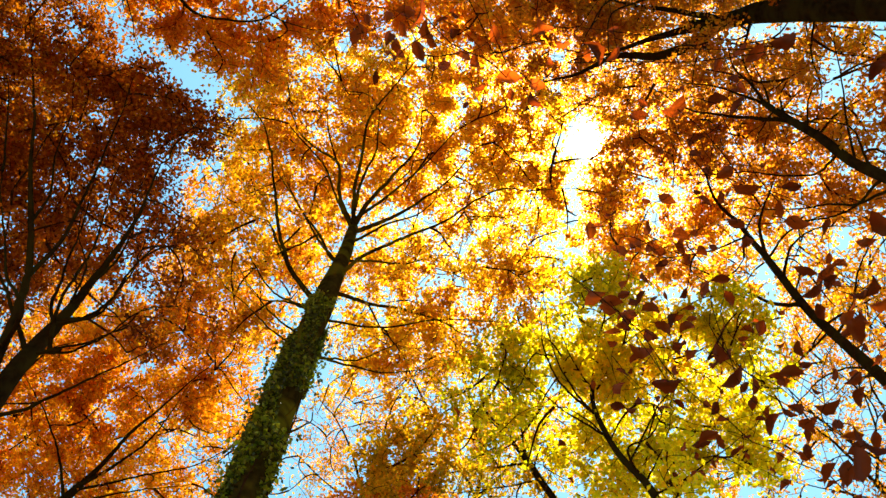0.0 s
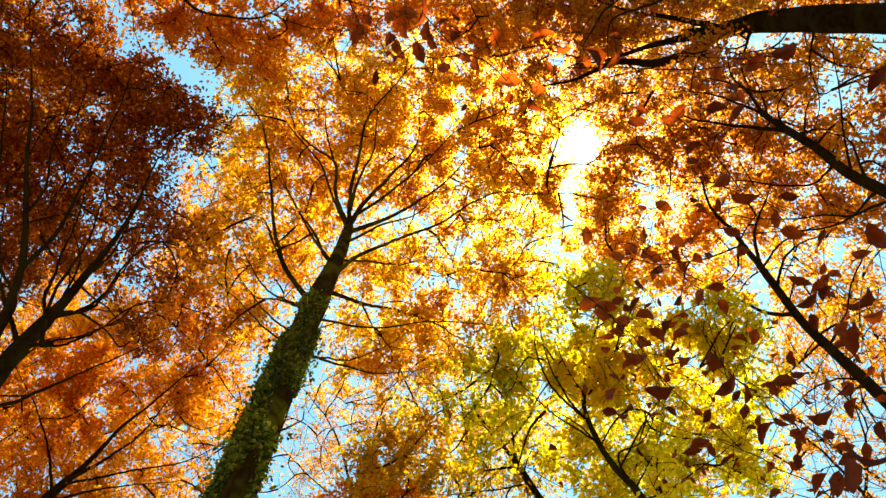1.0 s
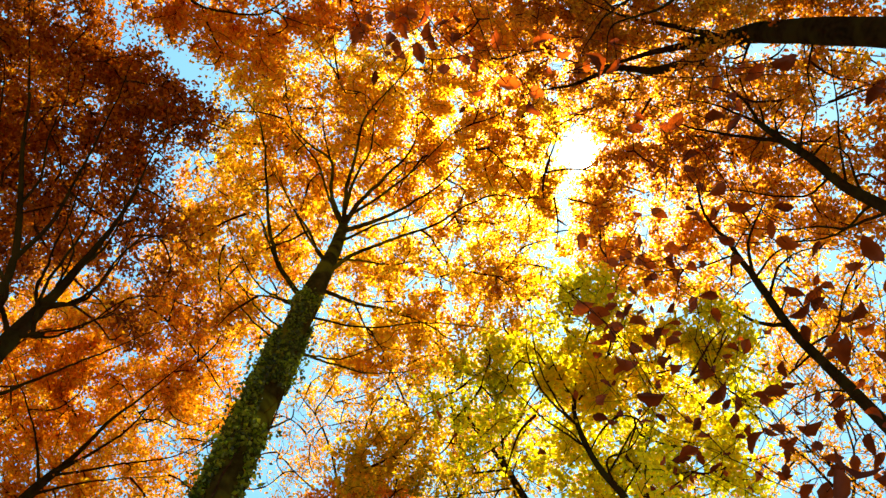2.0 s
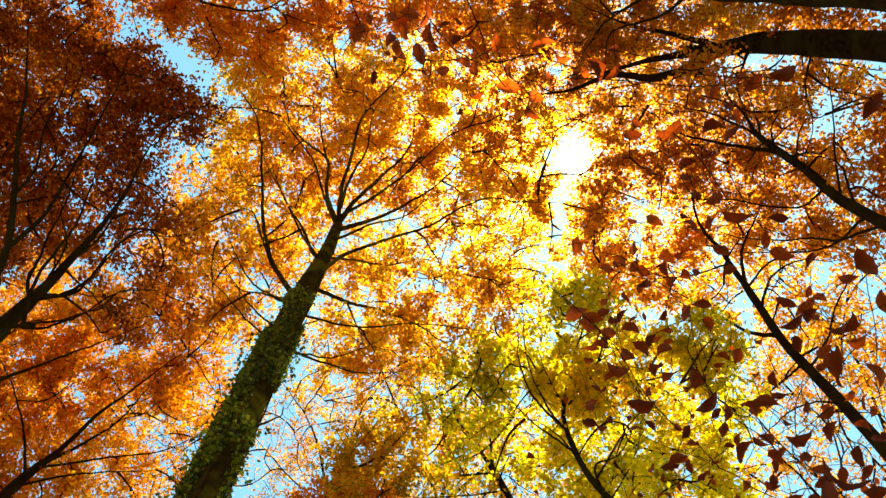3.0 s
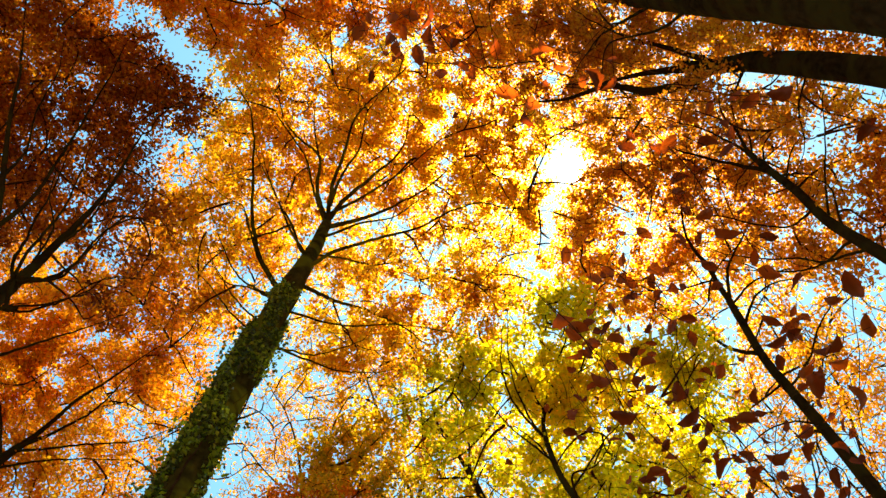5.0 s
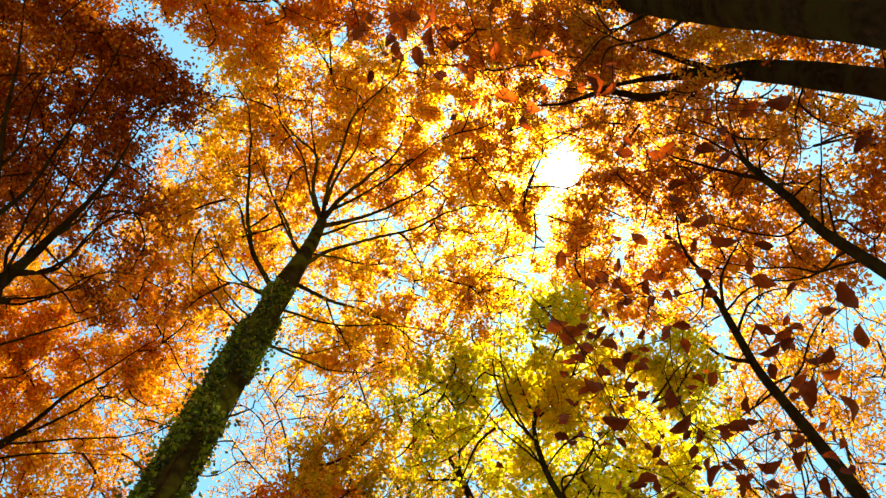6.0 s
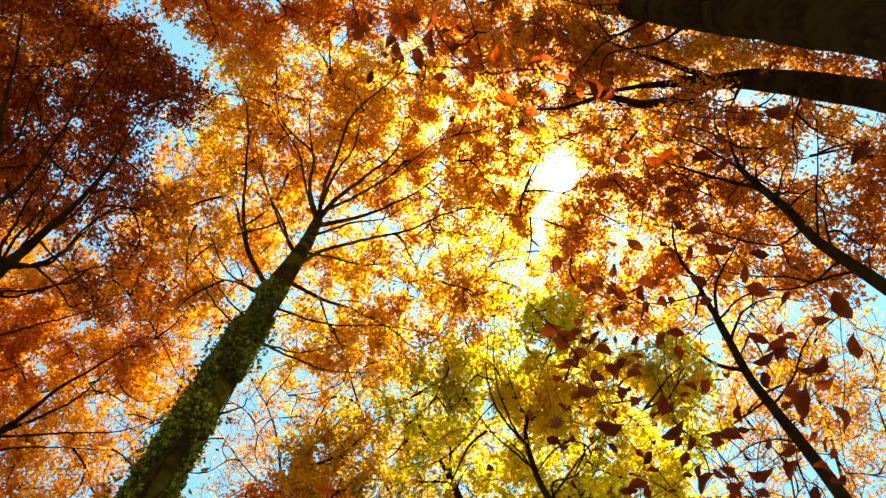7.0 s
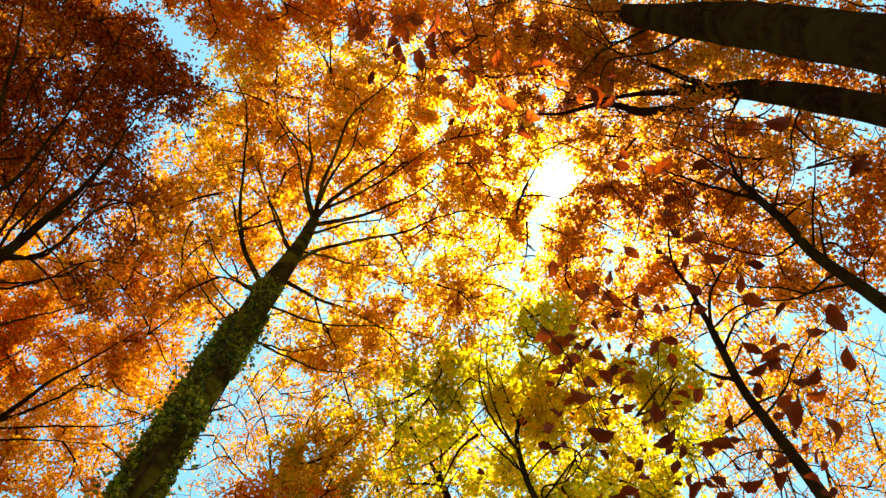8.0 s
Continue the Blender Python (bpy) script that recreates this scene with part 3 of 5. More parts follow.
dark_tree = tree("broad beech with dense dark russet crown, two stems", RUSSET, [
    (-4.73, 4.46, -0.1, 0.17), (-4.73, 4.459, 10.269, 0.125), (-4.811, 4.369, 11.224, 0.112), (-4.872, 4.3, 12.191, 0.102), (-4.893, 4.276, 13.011, 0.088)],
    limbs=[
        ([(-4.89, 4.28, 13.01), (-4.82, 4.12, 13.71), (-4.73, 3.92, 14.37), (-4.57, 3.57, 15.3), (-4.45, 2.9, 16.5)], 0.085, 0.018),
        ([(-4.89, 4.28, 13.01), (-5.05, 4.13, 13.36), (-5.09, 3.91, 13.86), (-5.11, 3.44, 14.82), (-5.15, 3.04, 15.5)], 0.031, 0.012),
        ([(-4.83, 4.22, 13.01), (-4.5, 4.15, 13.1), (-4.19, 3.96, 13.2), (-4.03, 3.69, 13.28), (-3.71, 3.36, 13.4), (-3.4, 3.1, 13.5)], 0.031, 0.008),
        ([(-4.87, 4.31, 12.25), (-4.41, 4.26, 12.28), (-3.94, 4.05, 12.3), (-3.54, 3.8, 12.33), (-3.11, 3.74, 12.35)], 0.022, 0.007),
        ([(-4.79, 4.42, 10.83), (-4.41, 4.36, 10.98), (-4.1, 4.24, 11.11), (-3.61, 4.07, 11.31), (-3.11, 3.89, 11.5)], 0.029, 0.007),
    ] + [
        ([(-4.87, 4.3, 12.19), (-5.05, 4.21, 12.48), (-5.3, 4.07, 12.88), (-5.82, 3.74, 13.67), (-6.44, 3.36, 14.5)], 0.040, 0.015),
        ([(-4.77, 4.44, 10.59), (-5.08, 4.24, 11.86), (-5.2, 4.02, 12.74), (-5.34, 3.75, 13.47), (-5.62, 3.33, 14.38), (-5.98, 2.76, 15.39), (-6.26, 2.11, 16.39), (-6.66, 1.28, 17.5)], 0.092, 0.019),
        ([(-5.35, 3.76, 13.5), (-5.24, 3.55, 14.31), (-5.18, 3.08, 15.34), (-5.11, 2.39, 16.55), (-5.09, 1.73, 17.5)], 0.038, 0.013),
        ([(-4.64, 4.29, 12.26), (-4.74, 3.93, 12.92), (-4.70, 3.70, 13.53), (-4.70, 3.50, 14.15), (-4.75, 3.27, 14.77), (-4.81, 2.93, 15.38), (-4.78, 2.63, 16.00)], 0.030, 0.008),
    ] + [
        ([(-4.71, 4.02, 12.66), (-4.40, 4.14, 13.08), (-4.24, 4.01, 13.46), (-4.12, 3.79, 13.84), (-4.08, 3.59, 14.22), (-4.05, 3.30, 14.60)], 0.028, 0.007),
        ([(-5.11, 4.19, 12.05), (-4.82, 3.82, 12.00), (-5.36, 3.61, 13.00), (-5.79, 3.39, 14.00), (-6.25, 3.01, 15.00), (-6.58, 2.56, 16.00)], 0.032, 0.010),
        ([(-5.64, 3.30, 14.43), (-5.66, 3.09, 15.18), (-5.78, 2.61, 15.85), (-5.76, 2.17, 16.52), (-5.92, 1.70, 17.20)], 0.026, 0.008),
        ([(-4.77, 4.02, 14.04), (-4.56, 3.83, 14.50), (-4.49, 3.57, 15.00), (-4.55, 3.20, 15.50), (-4.49, 2.89, 16.00)], 0.024, 0.007),
        ([(-4.85, 4.18, 13.46), (-4.85, 3.80, 14.13), (-5.17, 3.54, 14.87), (-5.32, 3.22, 15.60)], 0.022, 0.007),
    ] + [
        ([(-6.40, 2.81, 15.45), (-6.63, 2.33, 16.17), (-6.81, 1.83, 16.83), (-7.17, 1.38, 17.50)], 0.022, 0.007),
        ([(-4.51, 4.27, 12.27), (-4.50, 4.13, 11.90), (-4.21, 4.13, 12.08), (-3.95, 4.06, 12.26), (-3.70, 3.94, 12.44), (-3.57, 3.86, 12.62), (-3.24, 3.90, 12.80)], 0.024, 0.006),
    ],
    crown=[
        ((-6.52, 3.15, 18.0), (1.5, 1.8, 1.5), 372),
        ((-7.55, 1.99, 19.0), (1.3, 1.2, 1.5), 168),
        ((-5.26, 2.84, 18.0), (0.9, 1.1, 1.2), 118),
        ((-5.39, 4.12, 16.5), (1.3, 1, 1.2), 55),
        ((-3.8, 3.7, 14.7), (0.5, 0.7, 1), 11),
        ((-8.00, 3.47, 17.5), (1.2, 2.4, 1.5), 333),
        ((-6.3, 4, 15.2), (1.1, 0.8, 1), 55),
        ((-3.6, 4.3, 13.2), (0.6, 0.5, 0.8), 8),
        ((-6.29, 1.57, 19.0), (0.8, 0.7, 1), 50),
        ((-4.83, 2.41, 18.5), (0.6, 0.5, 1), 23),
        ((-5.56, 2.10, 18.5), (0.6, 0.5, 1), 37),
        ((-6.39, 1.15, 19.0), (0.6, 0.4, 1), 6),
        ((-4.10, 2.52, 18.0), (0.4, 0.4, 1), 9),
    ] + [
        ((-7.22, 0.42, 19.5), (1.5, 0.7, 1), 95),
        ((-7.75, 0.63, 19.5), (0.8, 0.5, 1), 34),
        ((-7.2, 4.7, 14.7), (0.8, 1, 1), 102),
        ((-6.31, 4.73, 17.9), (0.6, 0.6, 1.0), 6),
        ((-5.17, 4.53, 17.1), (0.5, 0.5, 1.0), 6),
        ((-4.22, 3.91, 16.7), (0.3, 0.3, 1.0), 2),
        ((-6.93, 0.95, 18.4), (0.8, 0.8, 1.0), 21),
        ((-6.09, 1.37, 18.2), (0.6, 0.6, 1.0), 4),
        ((-7.46, 1.78, 18.4), (0.7, 0.7, 1.0), 11),
        ((-4.73, 2.00, 17.8), (0.5, 0.5, 1.0), 6),
        ((-4.51, 2.73, 18.8), (0.4, 0.4, 1.0), 6),
        ((-8.19, 1.05, 18.5), (0.8, 0.8, 1.0), 22),
        ((-7.47, 0.00, 17.8), (0.9, 0.9, 1.0), 25),
    ] + [
        ((-6.83, 0.11, 18.3), (0.8, 0.8, 1.0), 20),
        ((-4.5, 2.3, 17.4), (0.4, 0.4, 1.0), 5),
        ((-4.2, 2.9, 18.3), (0.4, 0.4, 1.0), 5),
        ((-4.0, 2.4, 18.2), (0.2, 0.2, 1.0), 2),
        ((-5.5, 2.1, 18.7), (0.4, 0.4, 1.0), 4),
    ], leaf_len=0.075, per_twig=24, dense=0.56)

amber_tree = tree("beech with bright amber crown, fine spreading twigs", AMBER, [
    (-6.37, 8.35, -0.1, 0.14), (-6.37, 8.35, 14.36, 0.1), (-6.36, 8.355, 15.632, 0.086), (-6.264, 8.426, 16.602, 0.065)],
    limbs=[
        ([(-6.26, 8.43, 16.6), (-5.98, 8.22, 16.96), (-5.69, 7.91, 17.37), (-5.14, 7.57, 17.97), (-4.63, 7.19, 18.5)], 0.055, 0.015),
        ([(-6.29, 8.41, 16.42), (-5.77, 8.31, 17.18), (-5.41, 8.15, 17.69), (-4.98, 7.64, 18.5)], 0.043, 0.011),
        ([(-6.29, 8.42, 16.4), (-5.28, 8.4, 16.86), (-4.5, 8.4, 17.21), (-3.85, 8.16, 17.5)], 0.029, 0.011),
        ([(-6.34, 8.37, 16.06), (-6.67, 7.93, 16.81), (-7.05, 7.57, 17.39), (-7.56, 7.2, 18)], 0.032, 0.012),
        ([(-6.36, 8.35, 15.63), (-5.73, 8.28, 15.94), (-5.09, 8.29, 16.24), (-4.51, 8.38, 16.5)], 0.028, 0.011),
    ],
    crown=[
        ((-5.7, 7.7, 19.7), (1.7, 1.1, 1.2), 93),
        ((-5.9, 6.5, 20.2), (1.3, 0.8, 1.2), 45),
        ((-4.8, 6.3, 19.2), (1, 0.6, 1), 21),
        ((-5.3, 6, 17.2), (0.8, 0.4, 0.8), 12),
        ((-7.4, 6.8, 19.7), (1.2, 0.8, 1.2), 54),
        ((-4.9, 5.6, 20.7), (0.7, 1, 1.2), 29),
        ((-7.5, 8, 19.2), (1.4, 1, 1.2), 170),
        ((-4.8, 8.2, 19.2), (0.8, 1.1, 1), 40),
        ((-7.5, 8.6, 18.2), (1.3, 0.7, 1), 67),
        ((-6.2, 8.7, 18.7), (1.3, 0.7, 1), 34),
        ((-5.2, 8.9, 17.7), (1, 0.5, 0.8), 14),
        ((-8.9, 8.2, 18.2), (0.9, 1.7, 1), 121),
        ((-5.7, 9, 16.2), (1.4, 0.5, 0.8), 39),
    ] + [
        ((-4.3, 9.3, 16.2), (1.1, 0.5, 0.8), 25),
        ((-7.3, 9.3, 16.2), (1.1, 0.7, 0.8), 61),
        ((-4.5, 7.2, 19.7), (0.7, 0.7, 0.8), 16),
        ((-6.6, 8.7, 16.7), (1.5, 0.4, 0.8), 32),
        ((-3.9, 8.7, 16.7), (0.5, 0.3, 0.7), 3),
    ], leaf_len=0.077)

overhead_tree = tree("tall beech with copper crown arching overhead", COPPER, [
    (-2.54, -2.82, -0.1, 0.24), (-2.54, -2.82, 10.06, 0.18), (-2.84, -2.48, 12.56, 0.19), (-3.1, -2.1, 15.49, 0.19), (-3.31, -1.69, 18.17, 0.18)],
    limbs=[
        ([(-3.31, -1.69, 18.17), (-4.29, -0.52, 18.2), (-4.63, 0.27, 18.22), (-4.25, 0.73, 18.23), (-3.75, 0.83, 18.24), (-3.1, 0.79, 18.25), (-2.63, 0.49, 18.27)], 0.061, 0.020),
        ([(-3.31, -1.69, 18.17), (-2.65, -0.7, 18.71), (-1.99, 0.2, 19.18), (-1.65, 0.97, 19.5)], 0.046, 0.014),
        ([(-3.3, -1.87, 16.99), (-4.42, -0.97, 17.2), (-5.07, -0, 17.37), (-5.01, 0.85, 17.5)], 0.050, 0.013),
        ([(-3.31, -1.69, 18.17), (-0.98, -0.88, 18.86), (-0.06, 0.02, 19.2), (0.54, 1.07, 19.5)], 0.047, 0.014),
        ([(-3.00, 0.78, 18.28), (-2.50, 0.99, 18.50), (-1.77, 1.06, 18.70)], 0.015, 0.006),
    ],
    crown=[
        ((-4.5, 0.7, 18.7), (1, 0.5, 1.2), 50),
        ((-3.1, 1.1, 19.7), (1.2, 0.5, 1.2), 36),
        ((-1.8, 0.8, 20.7), (1.2, 0.6, 1.2), 60),
        ((-0.3, 0.8, 20.7), (0.9, 0.5, 1), 35),
        ((-5.2, 0, 18.7), (1.1, 0.6, 1.2), 89),
        ((-3.5, -0.3, 19.7), (1.8, 0.8, 1.5), 153),
        ((-1.4, -0.5, 21.7), (2, 0.9, 1.5), 173),
        ((-3.9, 1.7, 20.2), (0.7, 0.4, 0.8), 17),
        ((0.8, 1.2, 20.7), (0.8, 0.5, 1), 40),
        ((-5.6, 0.55, 18.7), (0.3, 0.2, 0.8), 4),
        ((-4.5, 1.05, 18.7), (0.5, 0.25, 1), 12),
        ((-4, 1.5, 19.2), (0.5, 0.3, 0.8), 11),
        ((-3.5, 1.9, 20.2), (0.5, 0.5, 1), 22),
    ] + [
        ((-3.2, 1.1, 19.5), (0.6, 0.6, 1.0), 11),
        ((-4.2, 1.2, 20.2), (0.4, 0.4, 1.0), 4),
        ((-1.9, 1.0, 19.9), (0.5, 0.5, 1.0), 6),
        ((-4.8, 1.2, 19.7), (0.5, 0.5, 1.0), 6),
        ((-5.2, 0.9, 19.6), (0.4, 0.4, 1.0), 5),
        ((-4.4, 1.6, 20.7), (0.4, 0.4, 1.0), 3),
        ((-6.4, 0.4, 20.8), (0.6, 0.6, 1.0), 9),
    ], leaf_len=0.079)

smooth_tree = tree("stout smooth-barked beech with dark copper crown", BRONZE, [
    (3.3, -0.2, -0.1, 0.3), (3.3, -0.2, 8.92, 0.23), (3.3, -0.21, 10.86, 0.25), (3.3, -0.19, 13.91, 0.27), (3.3, -0.12, 17.83, 0.24), (3.3, -0.05, 23.72, 0.185), (3.297, 0.06, 28.592, 0.12), (3.25, 0.15, 32.5, 0.04)],
    limbs=[
        ([(3.3, 0.04, 28.59), (2.28, 0.32, 28.63), (1.4, 0.89, 28.66), (0.81, 1.48, 28.69)], 0.076, 0.022),
        ([(3.3, -0.1, 17.84), (3.1, 0.31, 19.61), (2.84, 0.75, 21.12), (2.72, 1.37, 22.5)], 0.046, 0.017),
        ([(3.37, -0.1, 16.21), (3.2, 0.36, 17.22), (2.62, 0.8, 18.63), (2.75, 1.47, 19.5)], 0.036, 0.014),
        ([(3.32, -0.06, 25.63), (2.26, -1.09, 25.68), (1.21, -1.71, 25.73)], 0.067, 0.019),
        ([(3.30, -0.19, 13.95), (3.29, -0.62, 15.4), (2.91, -1.35, 17.5)], 0.035, 0.013),
    ],
    crown=[
        ((2.6, 0.8, 24.7), (1, 0.6, 1.2), 109),
        ((2, 1.1, 24.7), (1.4, 0.8, 1.5), 152),
        ((3.4, 1.2, 23.7), (1, 0.7, 1.5), 90),
        ((2.3, -0.2, 25.7), (2, 1.1, 1.5), 203),
        ((3.8, 0, 21.7), (1.5, 0.9, 1.5), 135),
        ((4.8, -0.4, 18.7), (1.3, 0.5, 1.5), 80),
        ((5.6, -0.6, 16.7), (1, 0.4, 1.2), 44),
        ((5.9, 0.3, 17.7), (1.1, 0.3, 1), 30),
        ((5.4, 0.3, 19.7), (1.1, 0.3, 1), 29),
        ((4.8, 0.4, 21.7), (1, 0.4, 1), 34),
        ((6.4, 0, 15.7), (0.7, 0.6, 1), 46),
        ((2.4, 2.1, 23.7), (0.9, 0.5, 1), 26),
        ((1.6, 1.8, 24.2), (0.8, 0.6, 1), 44),
    ] + [
        ((3.7, 1.3, 22.7), (0.9, 0.6, 1), 56),
        ((0.7, 0.6, 24.7), (1.1, 0.7, 1), 56),
        ((4.6, 2.2, 25.7), (1.6, 0.8, 1), 72),
        ((6.2, 2.8, 24.7), (1.4, 0.8, 1), 45),
        ((7.3, 1.9, 23.7), (1.3, 0.7, 1), 27),
        ((3.7, 4.8, 23.6), (0.6, 0.6, 1.0), 9),
        ((3.9, 3.7, 24.8), (0.7, 0.7, 1.0), 10),
        ((3.4, 5.9, 23.3), (0.5, 0.5, 1.0), 7),
        ((4.4, 2.7, 24.2), (0.8, 0.8, 1.0), 14),
    ], leaf_len=0.077, dense=0.5)

forked_tree = tree("forked beech with dark trunk and copper leaves", BRONZE, [
    (5.18, 0.4, -0.1, 0.23), (5.18, 0.4, 12.63, 0.185), (5.17, 0.45, 14.07, 0.185), (5.16, 0.56, 16.15, 0.19), (5.13, 0.77, 19.03, 0.175), (5.08, 1.05, 21.43, 0.13), (4.9, 1.2, 23.5, 0.07)],
    limbs=[
        ([(5.1, 1.05, 21.27), (4.59, 1.49, 21.31), (4.01, 1.71, 21.35), (3.2, 1.71, 21.4), (2.39, 2.07, 21.46), (1.72, 2.2, 21.5)], 0.14, 0.020),
        ([(5.1, 1.05, 21.27), (4.1, 1.28, 21.36), (3.46, 1.5, 21.42), (3.09, 1.65, 21.46), (2.6, 1.74, 21.5)], 0.115, 0.020),
        ([(5.12, 0.99, 20.75), (4.22, 0.84, 21.02), (3.4, 0.71, 21.26), (2.55, 0.45, 21.5)], 0.081, 0.016),
        ([(5.13, 0.78, 19.10), (5.02, 1.54, 19.12), (5.22, 2.03, 19.15), (5.01, 2.43, 19.18)], 0.029, 0.011),
        ([(5.16, 0.56, 16.17), (5.15, 1.2, 16.2), (5.38, 1.78, 16.24), (5.35, 2.19, 16.26)], 0.022, 0.009),
    ],
    crown=[
        ((4.60, 2.02, 23.6), (1.2, 0.7, 1.2), 64),
        ((3.24, 2.68, 24.6), (0.9, 0.6, 1.2), 22),
        ((4.9, 1.7, 19.2), (1, 0.7, 1.2), 43),
        ((5.16, 0.90, 23.6), (1.2, 0.5, 1.2), 95),
        ((5.2, 1.4, 16.7), (0.8, 0.4, 1), 15),
        ((5.65, 0.56, 22.6), (1, 0.3, 1), 33),
        ((5.7, 1.1, 15.2), (0.5, 0.4, 1), 13),
        ((4.0, 1.2, 17.6), (0.5, 0.5, 1.0), 7),
        ((5.1, 1.2, 18.3), (0.5, 0.5, 1.0), 8),
        ((6.0, 1.2, 18.3), (0.5, 0.5, 1.0), 8),
        ((7.0, 1.3, 18.6), (0.5, 0.5, 1.0), 8),
        ((7.1, 1.1, 17.5), (0.5, 0.5, 1.0), 7),
        ((4.8, 1.1, 19.4), (0.4, 0.4, 1.0), 8),
    ] + [
        ((5.3, 1.0, 18.5), (0.4, 0.4, 1.0), 7),
        ((4.2, 1.2, 19.8), (0.4, 0.4, 1.0), 7),
        ((6.0, 1.0, 18.2), (0.4, 0.4, 1.0), 7),
        ((7.3, 1.2, 19.6), (0.4, 0.4, 1.0), 8),
    ], leaf_len=0.075, per_twig=20, dense=0.47)

bronze_tree = tree("leaning beech with dark bronze leaves, low sweeping limbs", BRONZE, [
    (5.08, 2.35, -0.1, 0.11), (5.084, 2.348, 11.901, 0.08), (5.075, 2.368, 13.189, 0.074), (5.072, 2.373, 14.186, 0.069), (5.111, 2.287, 15.327, 0.065), (5.133, 2.236, 16.856, 0.058), (5.159, 2.175, 18.165, 0.048)],
    limbs=[
        ([(5.16, 2.17, 18.16), (4.9, 1.83, 18.28), (4.63, 1.52, 18.39), (4.53, 1.11, 18.5)], 0.035, 0.010),
        ([(5.12, 2.26, 16.82), (4.34, 2.27, 17.11), (3.69, 2.17, 17.34), (3.31, 1.92, 17.5)], 0.042, 0.010),
        ([(5.07, 2.39, 14), (5.13, 1.74, 14.7), (5.19, 0.92, 15.5)], 0.022, 0.012),
        ([(5.16, 2.17, 18.16), (4.37, 1.93, 18.35), (3.74, 1.86, 18.5)], 0.031, 0.010),
        ([(5.1, 2.34, 14.65), (4.97, 2.7, 15.03), (4.6, 2.84, 15.52), (4.18, 2.9, 16.01), (3.73, 3.09, 16.5)], 0.023, 0.009),
        ([(5.07, 2.4, 13.16), (4.78, 2.88, 13.46), (4.34, 3.05, 13.73), (3.86, 3.17, 14)], 0.023, 0.008),
        ([(5.09, 2.36, 13.6), (4.93, 1.89, 14.14), (4.64, 1.94, 14.5)], 0.021, 0.008),
    ] + [
        ([(5.05, 2.34, 12.55), (5.01, 2.47, 12.90), (4.84, 2.71, 13.25), (4.62, 2.81, 13.60), (4.02, 2.97, 13.95), (3.51, 2.96, 14.30)], 0.026, 0.007),
        ([(5.13, 2.26, 16.50), (5.58, 2.24, 16.77), (6.20, 2.32, 17.03), (6.89, 2.35, 17.30)], 0.026, 0.008),
        ([(5.18, 2.20, 17.90), (5.12, 1.79, 18.33), (5.06, 1.50, 18.77), (5.08, 1.13, 19.20)], 0.022, 0.007),
        ([(5.14, 2.23, 17.05), (5.16, 1.99, 17.43), (5.43, 1.66, 17.82), (5.51, 1.37, 18.20)], 0.020, 0.007),
        ([(5.12, 2.27, 15.95), (5.23, 1.88, 16.37), (5.49, 1.55, 16.78), (5.64, 1.22, 17.20)], 0.020, 0.006),
        ([(5.11, 2.29, 15.55), (5.49, 2.01, 15.90), (5.99, 1.81, 16.25), (6.44, 1.43, 16.60)], 0.022, 0.007),
    ],
    crown=[
        ((4.65, 2.79, 19.8), (1.3, 0.8, 1.2), 125),
        ((5.70, 3.01, 18.3), (1, 0.7, 1.2), 100),
        ((5.93, 2.19, 16.8), (0.7, 0.7, 1), 40),
        ((4.04, 3.31, 19.3), (1, 0.6, 1), 59),
        ((5.69, 2.07, 19.3), (0.8, 0.5, 1), 28),
        ((5.5, 2.9, 14.7), (0.6, 0.4, 1), 26),
        ((3.41, 3.10, 20.3), (0.7, 0.6, 1), 25),
        ((3.40, 2.48, 21.3), (0.6, 0.5, 1), 20),
        ((3.10, 3.51, 20.3), (0.4, 0.9, 1), 24),
        ((2.58, 2.58, 21.8), (0.8, 0.4, 1), 23),
        ((2.79, 4.24, 20.3), (0.4, 0.4, 1), 10),
        ((6, 1.9, 14.7), (0.7, 1, 1), 76),
    ], leaf_len=0.075, per_twig=20, dense=0.5)

